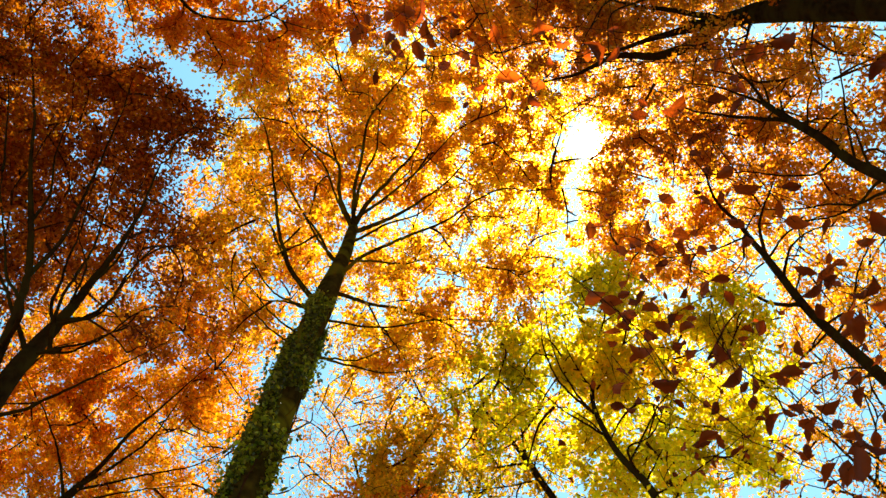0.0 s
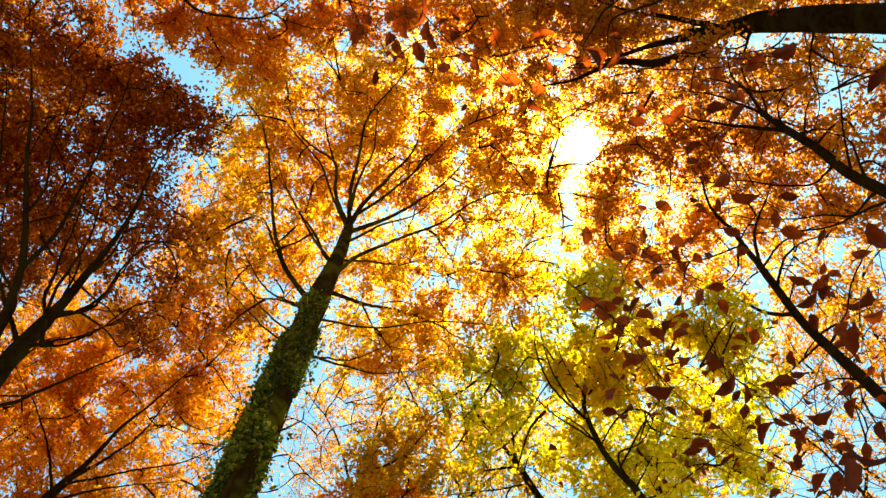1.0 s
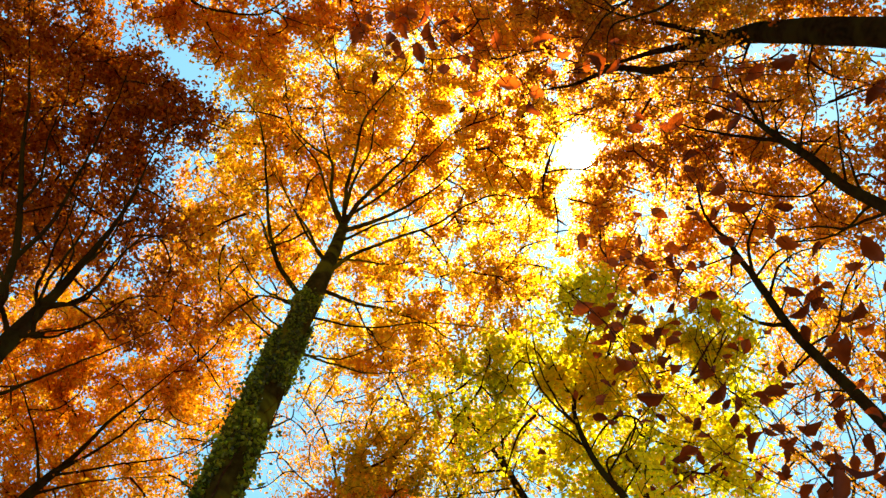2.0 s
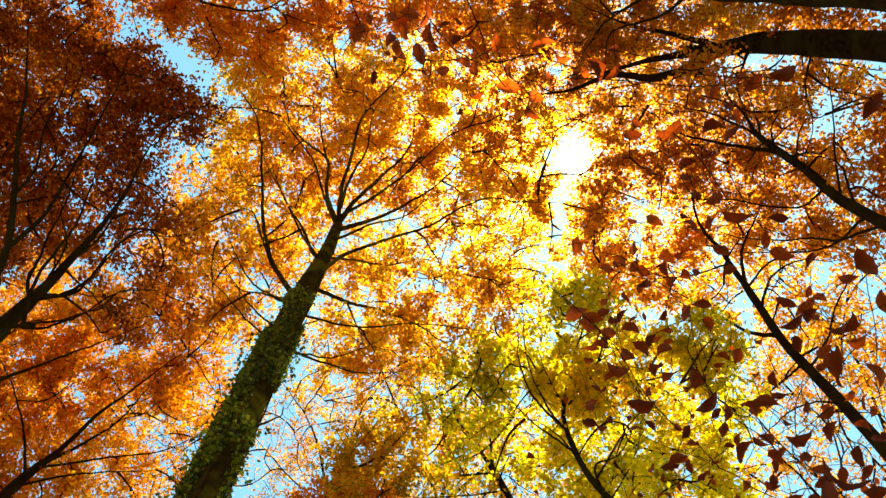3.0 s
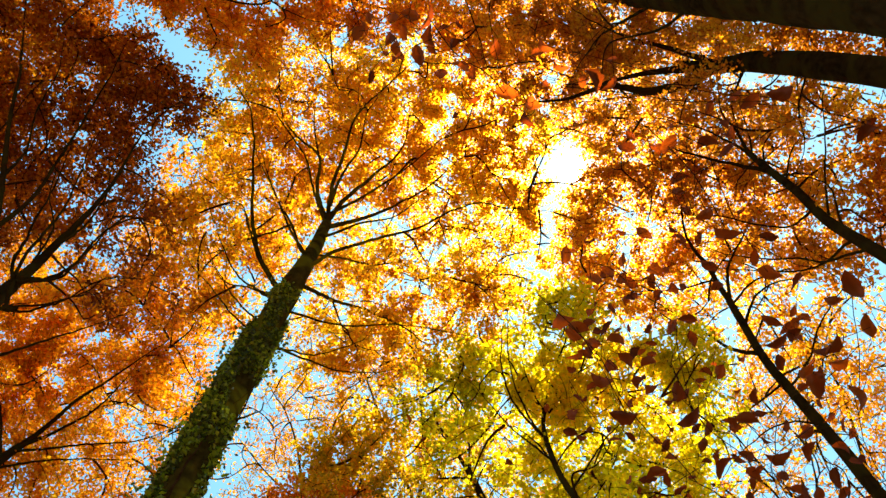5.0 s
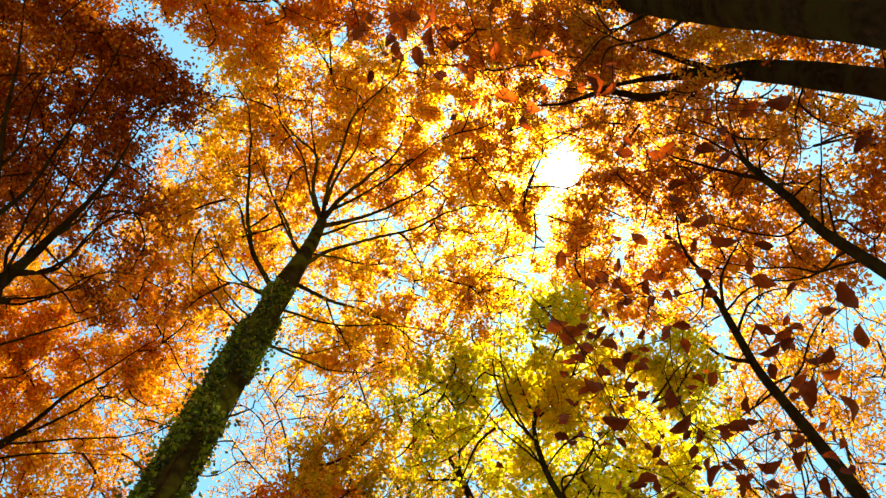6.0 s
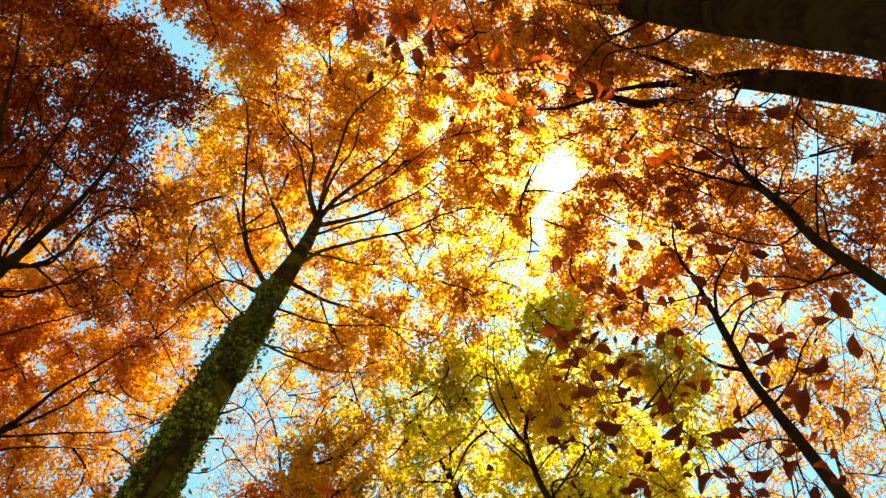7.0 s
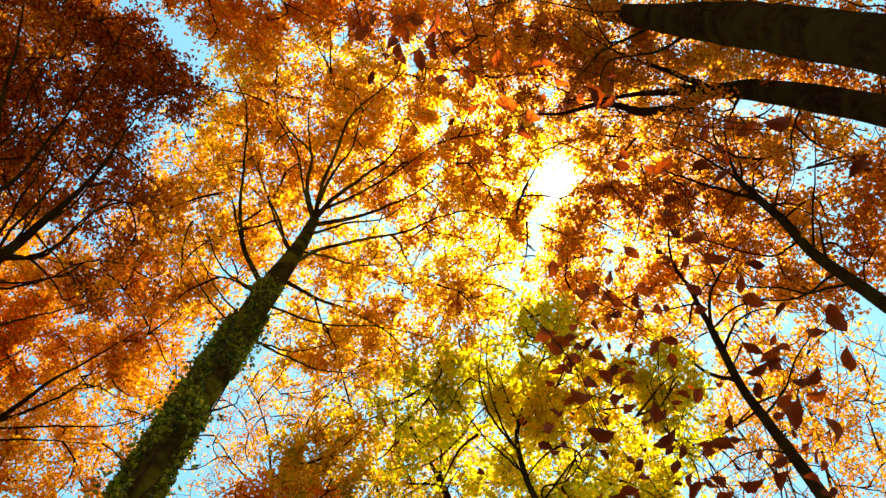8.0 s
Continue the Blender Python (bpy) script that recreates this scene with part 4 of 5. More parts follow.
slender_tree = tree("slender beech with orange crown and bare lower trunk", AMBER, [
    (5.31, 4.86, -0.1, 0.12), (5.314, 4.858, 11.706, 0.088), (5.312, 4.861, 12.916, 0.082), (5.295, 4.878, 14.093, 0.075), (5.28, 4.895, 15.574, 0.069), (5.331, 4.839, 16.922, 0.066), (5.381, 4.782, 18.096, 0.06)],
    limbs=[
        ([(5.38, 4.78, 18.1), (5.23, 4.57, 18.53), (5.07, 4.36, 18.93), (4.88, 4.18, 19.33), (4.76, 3.78, 19.87), (4.75, 3.25, 20.5)], 0.062, 0.016),
        ([(5.27, 4.92, 15.9), (4.92, 5, 16.27), (4.79, 4.96, 16.43), (4.51, 4.89, 16.72), (4.11, 4.76, 17.14), (3.73, 4.68, 17.5)], 0.038, 0.010),
        ([(5.3, 4.89, 14.52), (5.45, 4.49, 14.54), (5.52, 3.93, 14.56), (5.69, 3.43, 14.59), (5.97, 3, 14.62)], 0.024, 0.012),
        ([(5.32, 4.69, 18.28), (5.1, 4.48, 18.1), (4.6, 4.83, 18.53), (3.93, 5.1, 19.05), (3.29, 5.1, 19.5)], 0.025, 0.011),
        ([(5.38, 4.78, 18.1), (5.35, 4.36, 18.51), (5.68, 3.81, 19.03), (5.96, 3.29, 19.5)], 0.039, 0.011),
    ] + [
        ([(5.29, 4.92, 14.8), (4.84, 5.45, 14.84), (4.48, 5.74, 14.87), (4.09, 5.91, 14.9)], 0.021, 0.009),
        ([(5.31, 4.89, 13.39), (4.9, 4.94, 13.41), (4.52, 5.34, 13.45), (4.29, 5.84, 13.49)], 0.016, 0.008),
        ([(5.33, 4.84, 16.92), (5.49, 4.33, 17.13), (5.88, 4.09, 17.3), (6.51, 4.1, 17.5)], 0.030, 0.011),
        ([(5.38, 4.79, 17.90), (5.72, 4.42, 18.17), (6.28, 4.20, 18.45), (6.97, 4.18, 18.73), (7.78, 4.02, 19.00)], 0.024, 0.008),
    ],
    crown=[
        ((4.13, 4.64, 21.3), (1.4, 0.8, 1.2), 76),
        ((5.67, 4.54, 21.3), (1.2, 0.9, 1.2), 77),
        ((3.51, 5.37, 20.8), (0.8, 0.7, 1), 42),
        ((4.75, 5.26, 20.8), (1, 0.7, 1), 51),
        ((6.31, 4.65, 19.8), (1, 0.8, 1), 54),
        ((6.73, 3.73, 18.8), (0.9, 0.6, 1), 32),
        ((6.65, 4.67, 17.8), (0.7, 0.6, 1), 17),
        ((3.93, 5.49, 19.3), (0.8, 0.5, 0.8), 31),
        ((3.09, 4.43, 21.8), (0.7, 0.7, 1), 24),
        ((5.18, 5.38, 19.3), (0.6, 0.4, 0.8), 12),
        ((5.8, 5.1, 16.7), (0.5, 0.6, 0.8), 10),
        ((6, 4.7, 14.7), (0.5, 0.8, 1), 23),
    ], leaf_len=0.077, per_twig=22, dense=0.5)

lime_tree = tree("young hornbeam with yellow-green crown", LIME, [
    (2.386, 5.831, -0.1, 0.072), (2.386, 5.831, 11.202, 0.052), (2.298, 5.865, 12.189, 0.046), (2.152, 5.918, 12.82, 0.043), (2.049, 5.954, 13.623, 0.039), (2.024, 5.962, 14.81, 0.034), (2.187, 5.902, 15.712, 0.037)],
    limbs=[
        ([(2.19, 5.9, 15.71), (2.24, 5.37, 15.75), (2.28, 4.92, 15.78), (2.23, 4.49, 15.81)], 0.028, 0.009),
        ([(2.08, 5.95, 13.44), (1.76, 5.84, 13.73), (1.48, 5.75, 13.97), (1.19, 5.58, 14.23), (0.9, 5.4, 14.5)], 0.019, 0.008),
        ([(2.03, 5.98, 14.19), (1.6, 5.69, 14.4), (1.34, 5.27, 14.61), (1.24, 4.76, 14.82), (1.29, 4.32, 15)], 0.022, 0.006),
        ([(2.05, 5.95, 14.99), (1.75, 5.45, 15.05), (1.58, 5.12, 15.09)], 0.018, 0.009),
        ([(2.19, 5.91, 12.69), (2.46, 5.66, 13.11), (2.69, 5.45, 13.43), (3.28, 5.18, 14)], 0.018, 0.008),
        ([(2.3, 5.87, 12.19), (2.57, 5.57, 12.63), (2.77, 5.3, 13)], 0.015, 0.008),
        ([(2.19, 5.9, 15.71), (2.69, 5.46, 15.76), (3.19, 5.12, 15.81)], 0.021, 0.009),
    ] + [
        ([(2.33, 5.86, 11.86), (2.95, 5.64, 12.18), (3.54, 5.36, 12.5)], 0.017, 0.008),
        ([(2.04, 5.94, 13.48), (1.80, 5.76, 13.67), (1.57, 5.72, 13.93), (1.31, 5.83, 14.20)], 0.016, 0.006),
        ([(2.04, 5.96, 14.00), (1.62, 5.55, 14.30), (1.47, 5.32, 14.60), (1.37, 5.00, 14.90), (1.31, 4.52, 15.20)], 0.020, 0.006),
        ([(2.09, 5.88, 14.90), (2.36, 5.56, 15.20), (2.61, 5.32, 15.50), (2.72, 4.94, 15.80)], 0.018, 0.006),
        ([(2.23, 5.89, 12.50), (2.12, 5.63, 12.50), (2.49, 5.65, 13.00), (2.76, 5.49, 13.50), (2.88, 5.23, 14.00)], 0.018, 0.006),
    ],
    crown=[
        ((2.0, 4.9, 10.6), (0.4, 0.4, 1.0), 6),
        ((1.5, 5.0, 10.6), (0.4, 0.4, 1.0), 4),
        ((2.3, 4.9, 16), (0.7, 0.6, 0.9), 42),
        ((1.3, 5.6, 15.7), (0.9, 0.6, 1), 46),
        ((2.4, 5.8, 15.7), (1, 0.7, 1), 66),
        ((0.6, 6.1, 15.2), (0.8, 0.5, 0.9), 11),
        ((3.2, 5.5, 15.5), (0.9, 0.6, 1), 48),
        ((2.8, 6.2, 14.5), (1, 0.7, 1), 42),
        ((1.7, 6.3, 14.5), (1, 0.6, 1), 31),
        ((4.1, 5.1, 15.7), (0.7, 0.5, 0.8), 32),
        ((3.7, 5.9, 14.7), (0.6, 0.6, 0.8), 19),
        ((3.3, 6.3, 13.5), (0.9, 0.5, 0.8), 36),
        ((2, 6.5, 13.2), (1.1, 0.4, 0.8), 24),
    ] + [
        ((4.3, 5.4, 14.7), (0.5, 0.6, 0.8), 10),
        ((4, 6.2, 13.7), (0.5, 0.5, 0.8), 10),
        ((0.9, 6.2, 15.4), (0.6, 0.6, 1.0), 7),
        ((2.5, 7.0, 15.4), (0.7, 0.7, 1.0), 9),
        ((1.7, 4.4, 14.8), (0.4, 0.4, 1.0), 3),
        ((4.0, 5.4, 15.2), (0.5, 0.5, 1.0), 5),
        ((4.3, 6.4, 15.5), (0.6, 0.6, 1.0), 9),
        ((4.7, 7.0, 15.3), (0.5, 0.5, 1.0), 6),
        ((3.4, 5.9, 15.5), (0.5, 0.5, 1.0), 4),
        ((2.1, 4.4, 15.3), (0.3, 0.3, 1.0), 2),
        ((2.4, 4.8, 15.5), (0.4, 0.4, 1.0), 3),
        ((4.3, 5.1, 15.0), (0.5, 0.5, 1.0), 6),
        ((4.0, 4.8, 15.0), (0.4, 0.4, 1.0), 4),
    ] + [
        ((4.7, 6.0, 15.4), (0.4, 0.4, 1.0), 4),
        ((3.7, 4.9, 15.3), (0.4, 0.4, 1.0), 3),
        ((0.4, 6.8, 15.1), (0.5, 0.5, 1.0), 7),
        ((0.6, 6.6, 15.9), (0.6, 0.6, 1.0), 6),
        ((1.1, 5.7, 15.3), (0.5, 0.5, 1.0), 2),
    ], leaf_len=0.079, dense=0.62)

olive_tree = tree("young hornbeam with olive and yellow leaves", OLIVE, [
    (1.758, 7.804, -0.1, 0.078), (1.758, 7.804, 14.444, 0.058), (1.448, 7.862, 15.747, 0.053), (1.224, 7.896, 16.74, 0.061)],
    limbs=[
        ([(1.3, 7.89, 16.44), (0.51, 7.99, 16.47), (-0.06, 8.08, 16.5), (-0.81, 8.16, 16.54)], 0.023, 0.010),
        ([(1.22, 7.9, 16.74), (0.89, 7.59, 16.82), (0.42, 7.13, 16.93), (0.04, 6.93, 17)], 0.027, 0.007),
        ([(1.22, 7.9, 16.74), (1.14, 7.37, 17), (0.76, 6.87, 17.29), (0.43, 6.55, 17.5)], 0.020, 0.010),
        ([(1.39, 7.89, 15.92), (0.85, 8.06, 15.96), (0.13, 8.2, 16.02)], 0.020, 0.010),
    ],
    crown=[
        ((0.2, 7.6, 17.5), (0.9, 0.8, 1), 28),
        ((-0.6, 7.7, 16.9), (0.9, 0.6, 1), 31),
        ((-1.2, 7.9, 16.7), (0.6, 0.5, 0.8), 15),
        ((1.1, 7.8, 16.7), (0.9, 0.5, 0.9), 19),
        ((-0.2, 8, 16), (0.9, 0.4, 0.8), 21),
        ((0.6, 7, 18.5), (0.6, 0.5, 0.8), 10),
        ((-1.1, 7.9, 15.7), (0.5, 0.4, 0.7), 14),
        ((1.1, 8.1, 15.7), (0.8, 0.4, 0.7), 15),
        ((-1.0, 8.3, 17.0), (0.7, 0.7, 1.0), 16),
        ((0.0, 8.9, 17.6), (0.7, 0.7, 1.0), 18),
        ((-0.4, 7.3, 16.3), (0.6, 0.6, 1.0), 9),
    ], leaf_len=0.079, dense=0.42)

rust_tree = tree("distant beech with sparse rust-coloured leaves", AMBER, [
    (-1.12, 11.44, -0.1, 0.15), (-1.12, 11.44, 17.75, 0.11), (-1.576, 11.382, 19.553, 0.087), (-1.95, 11.318, 21.242, 0.068)],
    limbs=[
        ([(-1.95, 11.32, 21.24), (-2.27, 10.67, 22.11), (-2.72, 10.16, 22.82), (-3.32, 9.75, 23.5)], 0.041, 0.010),
        ([(-1.95, 11.32, 21.24), (-1.62, 10.53, 22.14), (-1.39, 9.87, 22.82), (-0.89, 9.31, 23.5)], 0.041, 0.014),
        ([(-1.85, 11.35, 20.82), (-2.81, 10.88, 21.2), (-3.45, 10.35, 21.5)], 0.031, 0.009),
        ([(-1.68, 11.37, 20.17), (-0.55, 10.81, 20.37), (0.29, 10.61, 20.5)], 0.030, 0.013),
    ],
    crown=[
        ((-2.7, 10.5, 24.2), (1, 1.1, 1.5), 25),
        ((-3.1, 11.3, 22.7), (0.9, 0.9, 1.5), 20),
        ((-1.2, 10.3, 24.7), (1.3, 0.9, 1.5), 50),
        ((-2.2, 9.7, 25.2), (1.2, 0.8, 1.5), 31),
        ((-0.2, 9.7, 25.2), (0.9, 0.8, 1.5), 33),
        ((-1.6, 11, 23.7), (1, 0.8, 1.5), 22),
        ((0.5, 11.1, 21.2), (1, 0.4, 1), 20),
        ((-3.3, 11.3, 21.2), (0.8, 0.4, 1), 11),
        ((-5.5, 10.8, 21.7), (1.3, 0.9, 1.2), 58),
        ((-4.3, 10.8, 22.7), (0.7, 1, 1.2), 38),
        ((-3.9, 10, 23.7), (0.7, 0.9, 1.2), 12),
        ((-6.2, 11.3, 20.7), (1.2, 0.6, 1), 38),
        ((-2.8, 10.9, 23.2), (0.9, 1.1, 1.2), 62),
    ], leaf_len=0.068, per_twig=8)

red_tree = tree("young beech with rusty red crown low behind", RUST, [
    (-0.565, 8.982, -0.1, 0.099), (-0.565, 8.982, 14.699, 0.074), (-0.739, 8.968, 15.748, 0.064), (-0.877, 8.954, 16.676, 0.048)],
    limbs=[
        ([(-0.88, 8.95, 16.68), (-1.02, 8.6, 16.71), (-1.3, 8.35, 16.75), (-1.59, 8.21, 16.78)], 0.031, 0.010),
        ([(-0.88, 8.95, 16.68), (-0.63, 8.61, 16.73), (-0.35, 8.42, 16.78)], 0.028, 0.010),
        ([(-0.81, 8.97, 16.25), (-1.37, 8.74, 16.31), (-1.85, 8.71, 16.35)], 0.024, 0.010),
    ],
    crown=[
        ((-1.2, 9.1, 17.7), (0.6, 0.4, 0.8), 24),
        ((-0.5, 9.2, 17.7), (0.5, 0.4, 0.8), 12),
        ((-1.6, 9.1, 17), (0.6, 0.4, 0.8), 26),
        ((-0.7, 9.1, 16.7), (0.8, 0.4, 0.8), 30),
        ((-2, 9.2, 16.2), (0.6, 0.4, 0.8), 20),
    ], leaf_len=0.077)

thin_tree = tree("distant thin-crowned beech with pale orange leaves", AMBER, [
    (7.95, 8.99, -0.1, 0.15), (7.95, 8.99, 15.06, 0.11), (7.885, 9.046, 16.436, 0.088), (7.809, 9.11, 18.071, 0.067)],
    limbs=[
        ([(7.81, 9.11, 18.07), (7.18, 8.51, 18.23), (6.57, 8.01, 18.37), (6.14, 7.4, 18.5)], 0.041, 0.012),
        ([(7.81, 9.11, 18.07), (7.76, 8.17, 18.23), (7.42, 7.34, 18.38), (7.1, 6.73, 18.5)], 0.036, 0.012),
        ([(7.87, 9.1, 17.25), (6.88, 8.91, 17.31), (6.09, 8.72, 17.35)], 0.027, 0.011),
    ],
    crown=[
        ((7.2, 7.9, 19.2), (1, 0.8, 1.2), 13),
        ((8.1, 7.4, 19.7), (0.8, 0.7, 1.2), 9),
        ((6.5, 8.5, 17.7), (0.9, 0.7, 1.2), 10),
        ((7.8, 8.3, 18.2), (0.8, 0.9, 1.2), 11),
        ((5.7, 8.6, 16.7), (0.7, 0.4, 1), 7),
        ((7, 8.6, 16.7), (0.9, 0.4, 1), 12),
        ((8.3, 7, 17.7), (0.9, 1.2, 1.2), 32),
        ((8.1, 5.6, 19.7), (1, 0.9, 1.2), 40),
        ((8.6, 6.5, 18.7), (0.9, 1, 1.2), 42),
        ((7.6, 7, 19.7), (0.9, 0.8, 1.2), 27),
        ((8.1, 7.7, 18.2), (0.9, 1, 1.2), 22),
        ((7.2, 8.4, 18.2), (0.9, 0.8, 1.2), 18),
        ((9, 6.4, 17.7), (0.8, 1.3, 1.2), 73),
    ] + [
        ((7, 7.4, 19.7), (0.7, 0.8, 1), 9),
        ((8.4, 5.3, 18.2), (0.8, 1.1, 1.2), 41),
        ((7.9, 8.2, 16.7), (0.8, 0.9, 1), 22),
    ], leaf_len=0.075, per_twig=7)

back_tree = tree("beech with golden crown behind the others", GOLD, [
    (-0.07, 12.5, -0.1, 0.15), (-0.07, 12.5, 18, 0.11), (0.42, 12.48, 20.43, 0.1), (0.606, 12.475, 23.266, 0.089)],
    limbs=[
        ([(0.61, 12.47, 23.27), (0.78, 11.68, 24.1), (0.37, 10.35, 24.9), (-0.1, 8.3, 25.6), (0.3, 6.6, 26.4)], 0.060, 0.017),
        ([(0.61, 12.47, 23.27), (1.81, 11.55, 24.0), (2.66, 10.34, 24.6), (2.9, 8.67, 25.5)], 0.055, 0.017),
        ([(0.61, 12.47, 23.27), (-0.38, 11.0, 24.3), (-1.3, 9.3, 25.3), (-1.2, 7.4, 26.2)], 0.045, 0.017),
        ([(1.81, 11.55, 24.0), (3.4, 10.9, 24.4), (5.2, 9.8, 24.8)], 0.035, 0.012),
    ],
    crown=[
        ((-1.5, 6.9, 24.5), (1.1, 1.1, 1.0), 39),
        ((-0.1, 7.5, 24.2), (1.1, 1.1, 1.0), 39),
        ((-1.1, 8.3, 24.9), (1.0, 1.0, 1.0), 32),
        ((0.7, 6.6, 24.3), (0.8, 0.8, 1.0), 14),
        ((1.3, 7.6, 24.1), (0.9, 0.9, 1.0), 30),
        ((-2.3, 9.0, 24.9), (0.9, 0.9, 1.0), 19),
        ((-0.6, 10.0, 26.0), (1.0, 1.0, 1.0), 37),
        ((2.1, 7.4, 25.8), (0.6, 0.6, 1.0), 11),
        ((0.3, 9.2, 25.7), (0.9, 0.9, 1.0), 23),
        ((-2.8, 10.2, 24.5), (0.7, 0.7, 1.0), 8),
        ((1.4, 5.1, 25.2), (0.7, 0.7, 1.0), 10),
        ((0.9, 3.9, 24.6), (0.8, 0.8, 1.0), 14),
        ((2.0, 2.4, 24.4), (0.8, 0.8, 1.0), 14),
    ] + [
        ((1.9, 8.5, 24.2), (0.8, 0.8, 1.0), 10),
        ((1.8, 10.6, 24.5), (1.1, 1.1, 1.0), 22),
        ((3.6, 10.0, 26.0), (1.2, 1.2, 1.0), 24),
        ((5.1, 8.7, 25.8), (1.0, 1.0, 1.0), 16),
        ((3.0, 12.5, 25.8), (1.4, 1.4, 1.0), 32),
        ((5.7, 11.8, 25.8), (1.4, 1.4, 1.0), 33),
        ((0.9, 11.8, 24.4), (1.2, 1.2, 1.0), 22),
        ((6.5, 9.6, 24.7), (1.2, 1.2, 1.0), 20),
        ((6.6, 12.8, 25.4), (1.3, 1.3, 1.0), 24),
        ((2.2, 6.0, 24.8), (0.5, 0.5, 1.0), 6),
        ((2.5, 3.2, 25.3), (0.5, 0.5, 1.0), 4),
        ((1.1, 5.8, 24.7), (0.8, 0.8, 1.0), 12),
        ((-3.3, 7.1, 24.9), (0.7, 0.7, 1.0), 11),
    ] + [
        ((-2.2, 7.4, 24.8), (0.8, 0.8, 1.0), 15),
        ((-3.6, 7.9, 24.4), (0.6, 0.6, 1.0), 5),
        ((1.1, 11.4, 25.6), (0.9, 0.9, 1.0), 15),
        ((-1.5, 10.5, 24.2), (0.9, 0.9, 1.0), 11),
        ((1.9, 6.5, 24.9), (0.6, 0.6, 1.0), 10),
        ((3.4, 6.1, 25.1), (0.4, 0.4, 1.0), 3),
        ((2.2, 4.8, 25.7), (0.4, 0.4, 1.0), 3),
        ((2.2, 7.0, 24.6), (0.5, 0.5, 1.0), 7),
        ((3.4, 6.9, 25.4), (0.4, 0.4, 1.0), 5),
    ], leaf_len=0.085)

hazel_tree = tree("tall beech with orange crown among the taller ones", COPPER, [
    (-12.4, 12.6, -0.1, 0.17), (-12.4, 12.6, 12, 0.13), (-11.6, 12.0, 17, 0.11), (-10.3, 11.0, 21, 0.09)],
    limbs=[
        ([(-10.3, 11.0, 21.0), (-8.6, 9.9, 22.6), (-7.0, 8.0, 24.0), (-6.0, 6.0, 25.0)], 0.070, 0.017),
        ([(-10.3, 11.0, 21.0), (-8.4, 10.6, 22.0), (-6.6, 10.3, 23.2), (-4.9, 9.2, 24.2)], 0.060, 0.015),
    ],
    crown=[
        ((-5.8, 5.7, 24.6), (0.8, 0.8, 1.0), 15),
        ((-6.5, 7.1, 24.9), (0.9, 0.9, 1.0), 16),
        ((-5.3, 7.4, 24.9), (0.9, 0.9, 1.0), 21),
        ((-4.7, 4.7, 23.2), (0.6, 0.6, 1.0), 8),
        ((-4.5, 8.5, 24.3), (0.8, 0.8, 1.0), 15),
        ((-5.3, 8.8, 24.5), (0.7, 0.7, 1.0), 9),
        ((-7.0, 10.8, 24.1), (1.0, 1.0, 1.0), 27),
        ((-8.1, 10.3, 23.4), (1.0, 1.0, 1.0), 23),
        ((-5.7, 10.1, 24.0), (0.7, 0.7, 1.0), 9),
        ((-9.2, 11.2, 23.2), (1.0, 1.0, 1.0), 20),
        ((-5.9, 4.0, 25.1), (0.4, 0.4, 1.0), 3),
        ((-3.9, 6.5, 23.9), (0.8, 0.8, 1.0), 17),
        ((-5.9, 4.9, 24.0), (0.5, 0.5, 1.0), 5),
    ] + [
        ((-5.4, 10.5, 23.5), (0.8, 0.8, 1.0), 24),
        ((-6.6, 10.2, 24.5), (0.9, 0.9, 1.0), 17),
        ((-10.0, 7.8, 23.3), (0.9, 0.9, 1.0), 19),
        ((-9.0, 7.6, 23.6), (0.7, 0.7, 1.0), 9),
        ((-9.9, 8.9, 23.2), (0.9, 0.9, 1.0), 25),
        ((-10.1, 10.4, 23.6), (0.9, 0.9, 1.0), 21),
        ((-3.4, 6.0, 23.9), (0.5, 0.5, 1.0), 4),
        ((-4.5, 7.3, 23.5), (0.7, 0.7, 1.0), 10),
        ((-6.8, 12.3, 23.6), (0.9, 0.9, 1.0), 15),
        ((-8.0, 12.1, 23.4), (0.9, 0.9, 1.0), 15),
        ((-4.9, 9.2, 24.0), (0.6, 0.6, 1.0), 7),
        ((-3.5, 6.9, 23.9), (0.6, 0.6, 1.0), 9),
        ((-5.6, 4.5, 24.0), (0.4, 0.4, 1.0), 3),
    ] + [
        ((-9.0, 7.3, 24.1), (0.7, 0.7, 1.0), 11),
    ], leaf_len=0.085)

